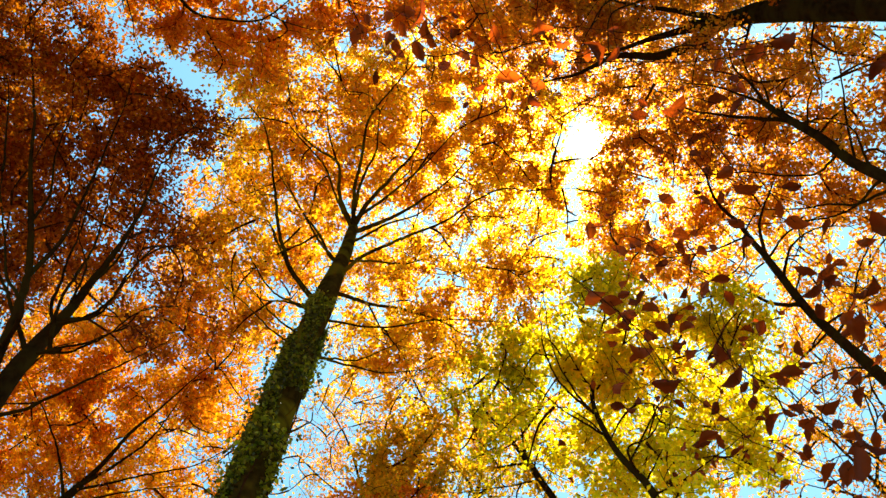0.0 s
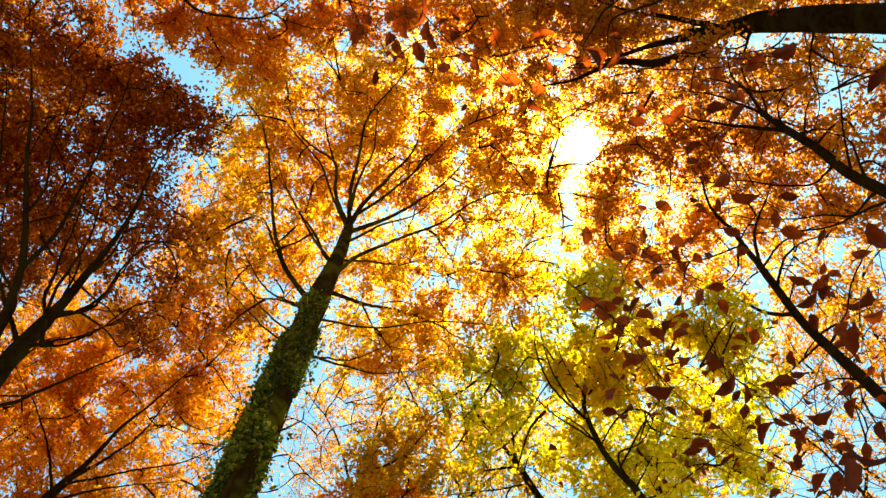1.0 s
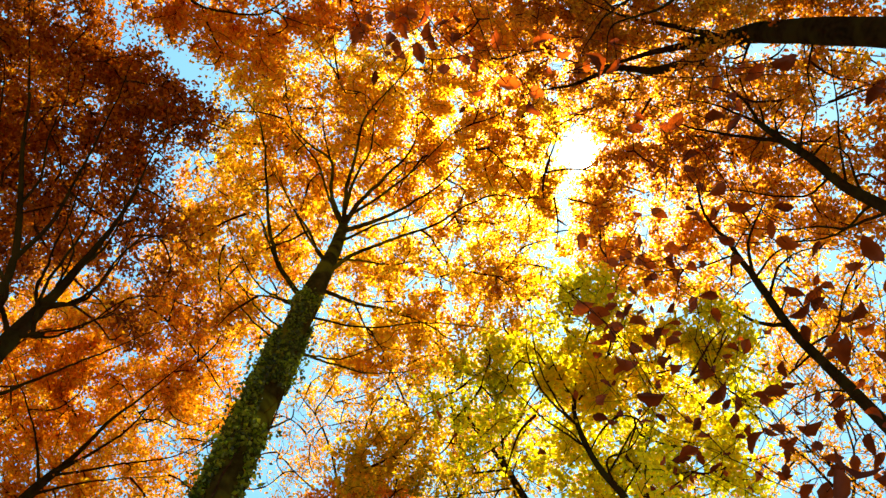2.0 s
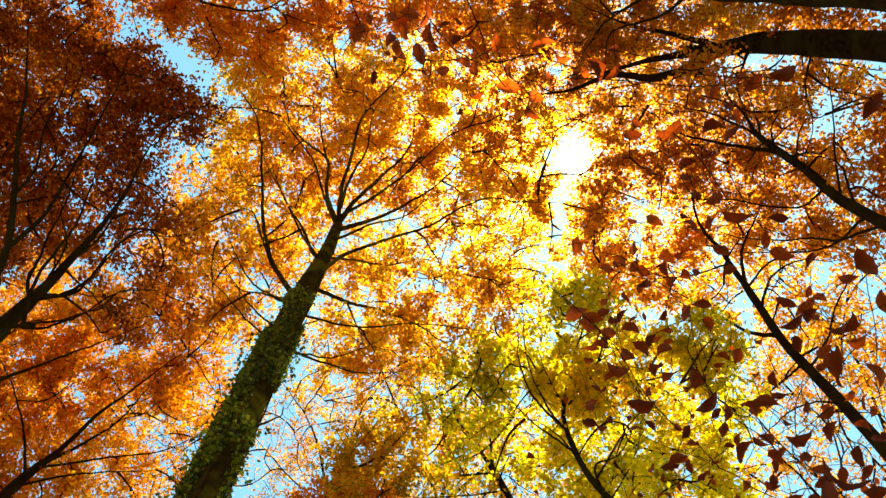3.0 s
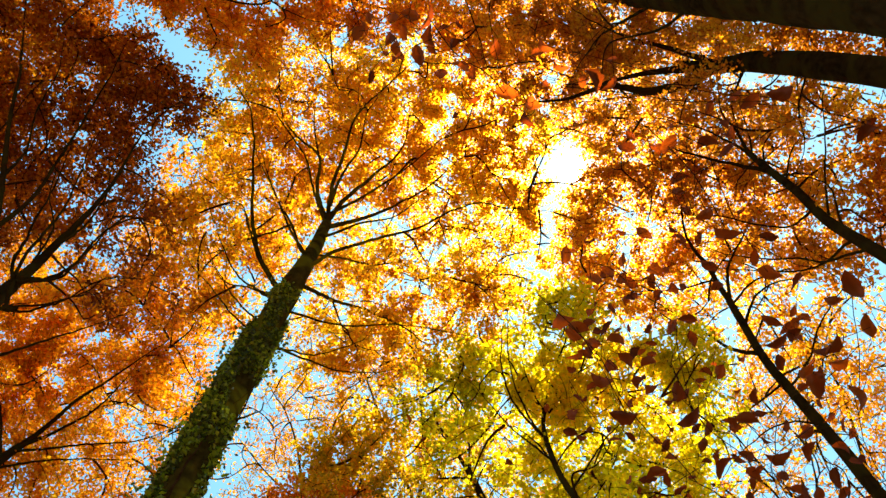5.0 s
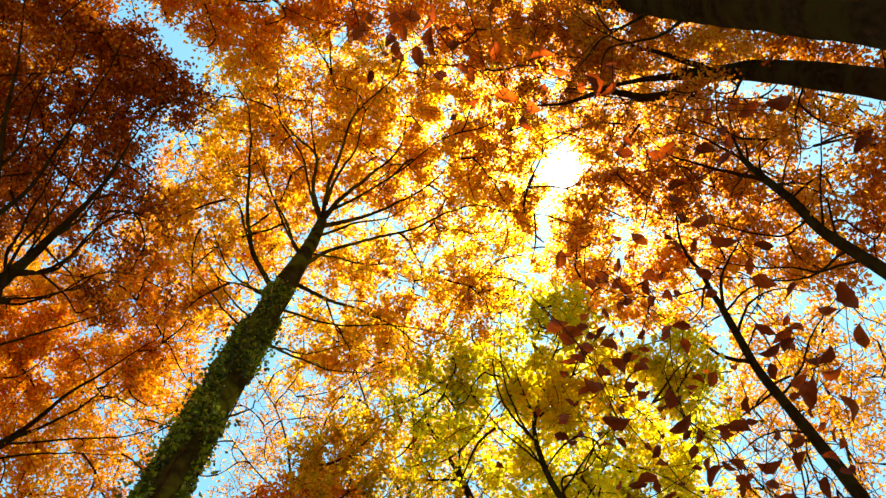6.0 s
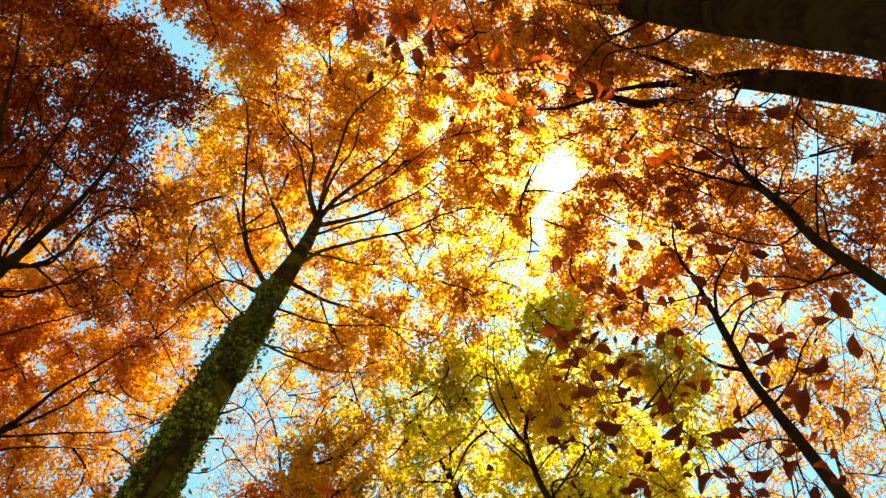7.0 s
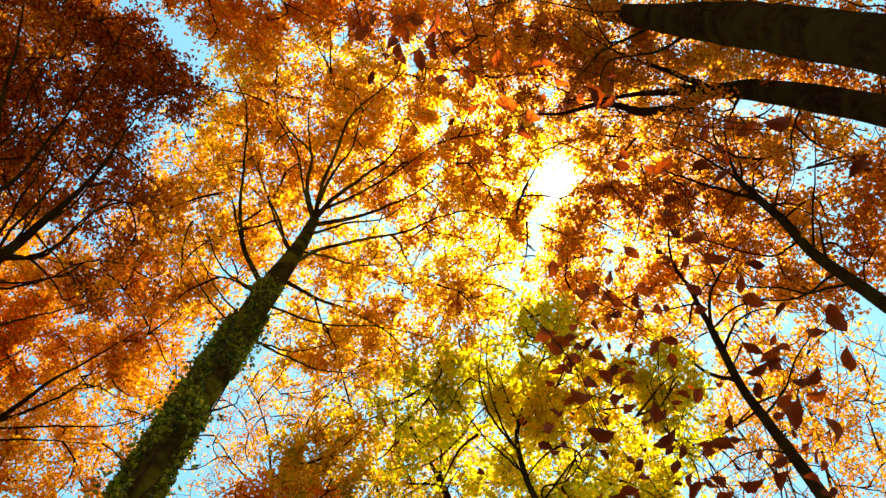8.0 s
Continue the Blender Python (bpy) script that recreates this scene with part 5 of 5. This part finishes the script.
pale_tree = tree("tall beech with pale orange crown among the taller ones", AMBER, [
    (13.2, 13.0, -0.1, 0.17), (13.2, 13.0, 11, 0.13), (12.4, 12.2, 16, 0.11), (11.4, 11.0, 19.5, 0.09)],
    limbs=[
        ([(11.4, 11.0, 19.5), (10.2, 9.2, 21.0), (9.2, 7.2, 22.2), (7.6, 6.0, 23.4)], 0.070, 0.015),
        ([(11.4, 11.0, 19.5), (10.0, 10.6, 20.6), (8.4, 9.8, 21.6), (7.0, 8.6, 22.6)], 0.060, 0.013),
    ],
    crown=[
        ((6.8, 7.6, 22.9), (0.8, 0.8, 1.0), 19),
        ((7.6, 6.8, 22.2), (0.8, 0.8, 1.0), 18),
        ((8.2, 7.7, 21.7), (0.8, 0.8, 1.0), 16),
        ((7.8, 8.7, 23.0), (0.8, 0.8, 1.0), 20),
        ((8.1, 9.4, 22.3), (0.7, 0.7, 1.0), 5),
        ((9.5, 9.8, 22.9), (0.9, 0.9, 1.0), 8),
        ((7.7, 10.4, 22.9), (0.8, 0.8, 1.0), 9),
        ((8.7, 10.7, 22.1), (0.8, 0.8, 1.0), 8),
        ((7.0, 11.0, 21.9), (0.8, 0.8, 1.0), 12),
        ((6.1, 6.2, 22.3), (0.8, 0.8, 1.0), 17),
        ((4.9, 6.2, 21.9), (0.7, 0.7, 1.0), 14),
        ((8.7, 6.5, 21.4), (0.6, 0.6, 1.0), 8),
        ((9.3, 8.2, 21.7), (0.7, 0.7, 1.0), 4),
    ] + [
        ((8.0, 6.0, 22.8), (0.8, 0.8, 1.0), 9),
        ((6.3, 11.1, 21.5), (0.8, 0.8, 1.0), 14),
        ((6.6, 6.8, 22.0), (0.6, 0.6, 1.0), 11),
        ((7.7, 7.9, 22.2), (0.7, 0.7, 1.0), 10),
        ((9.1, 10.2, 22.5), (0.7, 0.7, 1.0), 4),
    ], leaf_len=0.085, dense=0.4)

# ---------------------------------------------------------------- ivy on the trunk
ivy(ivy_tree, [(-1.88, 4.63, -0.1, 0.24), (-1.88, 4.63, 9.68, 0.18), (-1.88, 4.63, 11.2, 0.18), (-1.88, 4.63, 13.22, 0.178), (-1.85, 4.65, 15.09, 0.172), (-1.83, 4.65, 16.33, 0.145), (-1.81, 4.66, 17.61, 0.118), (-1.84, 4.65, 19.36, 0.095)], 0.2, 15.0, 27000)

# ---------------------------------------------------------------- low boughs with withered leaves
front_leaves = [
    (0.43, 0.94, 4.43, 0.103), (0.55, 1.12, 4.89, 0.080), (0.77, 1.19, 5.39, 0.083), (0.64, 1.08, 4.8, 0.078), (0.59, 1.16, 4.52, 0.082), (0.8, 1.43, 5.38, 0.082),
    (0.65, 1.07, 4.5, 0.068), (0.51, 0.94, 3.77, 0.069), (0.74, 1.71, 5.66, 0.071), (0.64, 1.59, 5.19, 0.072), (0.69, 1.75, 5.39, 0.072), (0.88, 1.79, 5.45, 0.069),
    (1.07, 2, 5.95, 0.072), (0.89, 1.33, 5.17, 0.080), (0.84, 1.35, 5.02, 0.086), (0.64, 1.24, 4.99, 0.075), (0.64, 1.08, 4.67, 0.075), (0.86, 1.31, 5.23, 0.076),
    (1.27, 1.69, 6.71, 0.082), (0.72, 3.01, 7.54, 0.084), (0.04, 2.97, 7.89, 0.087), (1.09, 1.73, 6.7, 0.076), (0.65, 1.26, 5.14, 0.082), (0.56, 1.22, 4.84, 0.075),
]
front_leaves += [
    (1.32, 2.69, 7.99, 0.084), (1.53, 3.29, 9.44, 0.073), (0.93, 1.93, 6.34, 0.085), (1.19, 2.81, 7.63, 0.078), (1.28, 2.61, 7.39, 0.083), (1.27, 1.76, 6.64, 0.079),
    (0.9, 1.59, 6.25, 0.074), (0.57, 1.21, 5.08, 0.078), (0.74, 1.33, 5.14, 0.069), (1.64, 2.55, 8.64, 0.069), (0.23, 4.36, 10.47, 0.079), (0.74, 1.32, 5.67, 0.078),
    (0.94, 1.72, 6.76, 0.085), (0.55, 1.08, 4.63, 0.068), (0.98, 1.9, 6.25, 0.079), (1.06, 3.01, 8.51, 0.078), (0.91, 2.21, 6.68, 0.080), (1.17, 2.62, 7.35, 0.083),
    (0.94, 1.44, 5.58, 0.078), (0.9, 1.83, 6.57, 0.079), (0.88, 1.97, 6.64, 0.078), (1.66, 2.33, 8.07, 0.080), (1.45, 2.13, 8, 0.073), (1.12, 4.65, 10.05, 0.079),
]
bough(slender_tree, [(5.29, 4.88, 6.9), (3.4, 3.5, 6.4), (2.0, 2.4, 5.8), (1.05, 1.55, 5.1), (0.55, 1.05, 4.7), (0.35, 0.9, 4.5)], (0.006, 0.0013), front_leaves, 5)

middle_leaves = [
    (0.71, 0.86, 4.22, 0.079), (0.77, 1.07, 4.09, 0.085), (0.98, 1.32, 4.87, 0.082), (1.05, 1.53, 5.32, 0.077), (1.42, 1.69, 6.13, 0.073), (1.27, 1.44, 5.46, 0.085),
    (1.55, 1.59, 6.07, 0.086), (1.30, 1.49, 6.05, 0.084), (1.40, 1.94, 5.87, 0.084), (0.79, 1.07, 3.84, 0.069), (1.13, 1.37, 4.80, 0.072), (1.26, 1.62, 5.03, 0.079),
    (1.10, 1.79, 5.45, 0.070), (1.09, 1.88, 5.33, 0.080), (1.05, 1.91, 5.41, 0.087), (1.53, 2.52, 6.46, 0.075), (2.06, 3.16, 7.93, 0.082), (0.98, 1.94, 5.19, 0.072),
    (1.30, 2.56, 6.61, 0.084), (1.84, 2.73, 6.52, 0.086), (1.74, 2.31, 6.06, 0.084), (1.26, 2.02, 5.82, 0.077), (1.20, 1.08, 5.52, 0.075), (1.10, 1.47, 4.98, 0.070),
]
middle_leaves += [
    (2.51, 3.68, 10.28, 0.085), (2.24, 2.52, 8.55, 0.086), (1.99, 2.41, 7.16, 0.079), (2.24, 2.79, 8.75, 0.083), (1.79, 2.17, 6.12, 0.073), (1.91, 3.50, 8.20, 0.083),
    (2.36, 3.74, 8.79, 0.073), (2.98, 3.96, 8.79, 0.083), (1.38, 2.07, 5.46, 0.068), (2.27, 3.43, 9.34, 0.076), (0.97, 1.08, 5.01, 0.073), (1.43, 1.99, 6.13, 0.069),
    (1.01, 1.77, 5.81, 0.073), (2.44, 3.15, 10.08, 0.086), (1.63, 2.01, 6.83, 0.074), (1.32, 1.44, 5.07, 0.070), (2.24, 3.17, 8.25, 0.081), (2.11, 3.77, 8.78, 0.083),
    (1.72, 3.73, 8.46, 0.075), (2.34, 4.49, 10.23, 0.086), (2.59, 4.16, 9.72, 0.082), (1.27, 2.12, 6.22, 0.079),
]
bough(slender_tree, [(5.29, 4.88, 7.3), (3.6, 3.7, 6.9), (2.4, 2.7, 6.3), (1.6, 2.0, 5.7), (1.1, 1.4, 5.3)], (0.006, 0.0013), middle_leaves, 6)

outer_leaves = [
    (1.41, 1.59, 5.40, 0.078), (1.43, 1.50, 5.43, 0.078), (1.75, 1.98, 6.04, 0.086), (1.39, 1.12, 5.17, 0.083), (1.36, 1.04, 5.03, 0.080), (0.94, 0.81, 3.78, 0.077),
    (1.29, 1.00, 4.62, 0.086), (1.34, 1.16, 4.81, 0.076), (0.97, 1.07, 3.71, 0.117), (0.89, 1.04, 3.58, 0.094), (1.00, 1.22, 3.87, 0.077), (1.55, 1.76, 5.27, 0.078),
    (1.57, 1.60, 5.14, 0.087), (1.40, 1.37, 4.81, 0.073), (1.58, 1.23, 5.12, 0.084), (1.57, 2.06, 5.31, 0.082), (1.59, 1.38, 4.96, 0.082), (1.37, 1.34, 4.44, 0.081),
    (1.53, 1.56, 4.61, 0.087), (1.50, 1.87, 5.40, 0.075), (2.59, 2.83, 8.47, 0.076), (1.43, 1.60, 5.67, 0.072), (1.94, 1.55, 6.41, 0.069), (1.30, 1.04, 4.87, 0.072),
]
outer_leaves += [
    (2.40, 1.78, 7.69, 0.086), (2.07, 1.78, 6.46, 0.085), (1.29, 1.46, 4.47, 0.070), (1.30, 1.48, 4.57, 0.080), (1.12, 1.43, 4.25, 0.078), (2.16, 2.48, 6.72, 0.080),
    (2.23, 1.88, 6.42, 0.081), (1.76, 1.57, 5.59, 0.074), (3.34, 4.43, 9.41, 0.087), (1.74, 1.75, 5.06, 0.077), (1.98, 2.07, 5.58, 0.081), (1.71, 2.23, 5.96, 0.081),
    (1.38, 1.68, 5.49, 0.072), (1.35, 1.52, 5.22, 0.069), (1.38, 1.24, 5.14, 0.076), (1.84, 1.36, 6.13, 0.083), (1.88, 1.58, 5.96, 0.084), (1.66, 1.34, 5.49, 0.083),
    (1.85, 1.66, 6.01, 0.070), (1.38, 1.53, 4.92, 0.086), (1.71, 2.15, 5.33, 0.084), (1.53, 1.89, 5.04, 0.086), (1.71, 1.75, 5.76, 0.078), (3.31, 4.71, 9.76, 0.086),
]
outer_leaves += [
    (1.57, 1.39, 5.02, 0.069), (2.05, 1.78, 5.82, 0.069), (1.89, 1.80, 5.21, 0.068), (1.43, 2.05, 5.54, 0.073),
]
outer_leaves += [
    (0.91, 1.06, 4.10, 0.074), (1.30, 1.62, 4.96, 0.079), (1.02, 1.15, 4.11, 0.076), (1.12, 1.38, 4.57, 0.072), (1.44, 1.39, 4.88, 0.072), (1.26, 1.03, 4.47, 0.078),
    (1.28, 0.95, 4.52, 0.079), (1.49, 1.12, 4.89, 0.084), (1.06, 0.90, 4.34, 0.080), (1.40, 0.90, 4.84, 0.074), (1.06, 0.61, 4.00, 0.085), (1.38, 1.26, 4.36, 0.075),
    (1.62, 1.73, 5.07, 0.079), (1.47, 1.47, 4.57, 0.082), (1.17, 0.92, 4.04, 0.081), (1.26, 1.27, 4.45, 0.071), (0.91, 1.59, 4.79, 0.084), (0.69, 1.07, 4.25, 0.079),
    (0.79, 1.11, 4.36, 0.081), (1.13, 1.52, 4.87, 0.073), (1.32, 0.88, 5.00, 0.080), (1.19, 0.97, 4.82, 0.082), (1.38, 0.87, 4.51, 0.081), (1.64, 1.51, 5.05, 0.072),
]
bough(slender_tree, [(5.29, 4.88, 6.5), (3.9, 3.4, 6.2), (2.7, 2.3, 5.7), (1.9, 1.6, 5.3), (1.6, 1.2, 5.2)], (0.006, 0.0013), outer_leaves, 7)

side_leaves = [
    (0.47, 0.78, 4.32, 0.071), (0.67, 0.97, 5.12, 0.077), (0.64, 0.81, 4.71, 0.068), (0.61, 0.69, 4.18, 0.065), (0.44, 0.66, 4.27, 0.061), (0.78, 0.86, 4.62, 0.064),
    (0.74, 1.01, 4.94, 0.070), (0.54, 0.33, 4.00, 0.061), (0.63, 0.30, 3.81, 0.075), (0.67, 0.49, 3.78, 0.075), (1.02, 0.73, 4.48, 0.079), (0.87, 0.78, 5.00, 0.076),
    (0.70, 0.35, 4.26, 0.070), (0.81, 0.85, 5.31, 0.076), (0.95, 0.69, 5.02, 0.076), (1.03, 0.65, 4.59, 0.063), (0.80, 0.61, 4.89, 0.063), (0.61, 0.47, 4.86, 0.066),
    (0.50, 0.92, 5.13, 0.079), (1.06, 1.58, 7.28, 0.069), (1.32, 1.38, 6.80, 0.076), (0.71, 1.24, 6.38, 0.068), (0.93, 1.08, 5.48, 0.073), (1.21, 2.03, 8.10, 0.068),
]
side_leaves += [
    (0.84, 0.53, 5.40, 0.076), (1.15, 0.40, 5.99, 0.071), (1.10, 0.95, 5.33, 0.079), (0.88, 0.36, 4.69, 0.076), (1.02, 1.07, 6.25, 0.080), (1.13, 0.87, 5.99, 0.068),
    (1.67, 1.03, 6.87, 0.067), (1.41, 1.27, 7.02, 0.073), (1.06, 0.73, 7.18, 0.075), (0.67, 0.90, 4.77, 0.070), (0.78, 1.06, 5.38, 0.065), (1.13, 1.58, 6.83, 0.066),
    (1.20, 1.22, 6.00, 0.080), (0.85, 1.01, 5.03, 0.067), (1.04, 0.54, 6.19, 0.068), (0.97, 0.36, 5.10, 0.071), (0.86, 0.70, 4.69, 0.064), (0.93, 0.66, 4.32, 0.065),
    (1.71, 1.52, 8.43, 0.076), (0.83, 0.58, 5.03, 0.071), (1.11, 1.29, 7.12, 0.066), (1.32, 1.13, 7.89, 0.078),
]
bough(bronze_tree, [(5.1, 2.3, 6.6), (3.4, 1.7, 6.2), (2.2, 1.2, 5.8), (1.4, 0.9, 5.5), (0.9, 0.8, 5.3)], (0.006, 0.0013), side_leaves, 8)

upper_leaves = [
    (-0.07, 0.09, 3.76, 0.076), (-0.07, 0.19, 4.63, 0.076), (-0.31, 0.21, 4.86, 0.069), (-0.25, 0.27, 5.50, 0.076), (-0.11, 0.26, 4.90, 0.078), (0.36, 0.21, 4.22, 0.077),
    (0.74, 0.16, 3.88, 0.067), (0.13, 0.26, 4.05, 0.066), (0.21, 0.30, 4.26, 0.064), (0.04, 0.26, 4.73, 0.066), (-0.04, 0.35, 5.31, 0.072), (0.13, 0.21, 4.81, 0.067),
    (-0.01, 0.13, 4.57, 0.071), (0.32, 0.20, 5.31, 0.078), (0.10, 0.46, 5.57, 0.072), (-0.16, 0.14, 4.92, 0.070), (0.77, 0.21, 4.16, 0.064), (1.20, 0.27, 4.45, 0.073),
    (0.38, 0.26, 5.13, 0.070), (-0.20, 0.13, 4.67, 0.065), (-0.05, 0.25, 6.55, 0.072), (-0.22, 0.29, 5.49, 0.072), (-0.45, 0.28, 6.98, 0.079), (-0.32, 0.43, 5.66, 0.061),
]
upper_leaves += [
    (-0.16, 0.25, 4.55, 0.065), (0.55, 0.28, 4.98, 0.068), (0.08, 0.33, 5.26, 0.065), (0.43, 0.41, 6.20, 0.064), (-0.07, 0.26, 5.26, 0.064), (-0.01, 0.27, 5.80, 0.071),
    (0.38, 0.29, 6.21, 0.071), (0.34, 0.84, 7.77, 0.064), (1.37, 0.38, 6.18, 0.066), (2.03, 0.41, 6.37, 0.066), (0.64, 0.41, 6.42, 0.071), (-0.38, 0.25, 5.77, 0.071),
    (-0.21, 0.27, 6.03, 0.075), (-0.34, 0.44, 6.82, 0.075), (0.61, 0.24, 5.54, 0.078), (0.93, 0.26, 4.91, 0.069), (0.23, 0.37, 4.53, 0.065), (0.31, 0.66, 6.89, 0.073),
    (0.59, 0.50, 8.82, 0.080), (0.09, 0.89, 8.31, 0.066), (-0.53, 0.18, 8.08, 0.073), (0.67, 0.38, 7.23, 0.067),
]
bough(smooth_tree, [(3.3, -0.03, 5.6), (2.2, -0.1, 5.5), (1.2, -0.1, 5.2), (0.5, -0.05, 5.0), (-0.1, 0.0, 4.9), (-0.4, 0.0, 4.8)], (0.006, 0.0013), upper_leaves, 19)

# ---------------------------------------------------------------- unseen wood added all round to keep out side light
def unseen_tree(label, leaf, height, spread, x, y):
    h = height
    limbs = []
    for k in range(9):
        a, z = k * 2.4, h * (0.45 + 0.045 * k)
        q = spread * (0.8 - 0.05 * k)
        limbs.append(([(x, y, z), (x + 0.4 * q * math.cos(a), y + 0.4 * q * math.sin(a), z + 0.12 * h), (x + q * math.cos(a + 0.3), y + q * math.sin(a + 0.3), z + 0.2 * h)], 0.07, 0.02))
    blobs = [((x + 0.6 * spread * math.cos(k * 2.4), y + 0.6 * spread * math.sin(k * 2.4), h * (0.68 + 0.03 * k)), (0.5 * spread, 0.5 * spread, 0.09 * h), 22) for k in range(9)]
    return tree(label, leaf, [(x, y, -0.1, 0.3), (x, y, 0.4 * h, 0.22), (x + 0.2, y, 0.8 * h, 0.1), (x + 0.2, y + 0.1, 0.95 * h, 0.05)], limbs, blobs, leaf_len=0.24, per_twig=5)


# added out of view to close the canopy and darken trunks and ground
wood = [unseen_tree("unseen beech with amber crown, added to shade the wood", AMBER, 22, 4.2, -17, 4),
        unseen_tree("unseen beech with copper crown, added to shade the wood", COPPER, 24, 4.5, 18, 2)]
for k, (x, y, turn) in enumerate(((-15, -8, 160), (-5, -11, 70), (4, -10, 200), (13, -8, 300), (18, 13, 110), (-16, 15, 250), (1, 26, 30), (11, 23, 190),
                                  (-9, 25, 330), (-24, -4, 120), (1, -20, 90), (25, -5, 10), (-11, -19, 20), (12, -19, 77),
                                  (0, -6.5, 15), (-7, -6, 130), (8, -6, 260), (-13.5, -1, 45), (14, -2, 170), (-14, 9, 300), (14.5, 8, 80), (6, 19.5, 215), (-5, 19, 140), (19, 20, 5), (-20, 22, 95))):
    copy_thing(wood[k % 2], pose(x, y, 0, 0, 0, turn))


def far_wood():
    """Unseen wood beyond, added to block low sky light, too far and dense to tell its trees apart: masses of foliage
    from the ground up, and the trunks in them.
    """
    rng = np.random.default_rng(41)
    n = 30000
    hub_a, hub_r, hub_h = rng.uniform(0, 2 * np.pi, 170), rng.uniform(30, 52, 170), rng.uniform(15, 23, 170)
    k = rng.integers(0, 170, n)
    z = hub_h[k] * rng.uniform(0.08, 1, n) ** 0.6
    wide = 3.2 * np.sqrt(np.clip(1 - (z / hub_h[k] - 0.45) ** 2 / 0.32, 0.02, 1))
    a, q = rng.uniform(0, 2 * np.pi, n), wide * np.sqrt(rng.random(n))
    p = np.stack([hub_r[k] * np.cos(hub_a[k]) + q * np.cos(a), hub_r[k] * np.sin(hub_a[k]) + q * np.sin(a), z], 1)
    v, f = leaves(p, 0.72, rng, 50)
    tagged(part("far_wood", mesh_of("far_wood", v, f), COPPER), "unseen dense copper-coloured foliage, added all around to block low sky light", "woodland", kind="stuff")
    v, f = joined([tube(np.array([(r * math.cos(b), r * math.sin(b), h * u) for u in (-0.01, 0.4, 0.9)]), [0.3, 0.2, 0.05], 8) for b, r, h in zip(hub_a, hub_r, hub_h)])
    tagged(part("far_trunks", mesh_of("far_trunks", v, f, True), BARK), "dark trunks in the unseen foliage ring added all around", "woodland", kind="stuff")


far_wood()
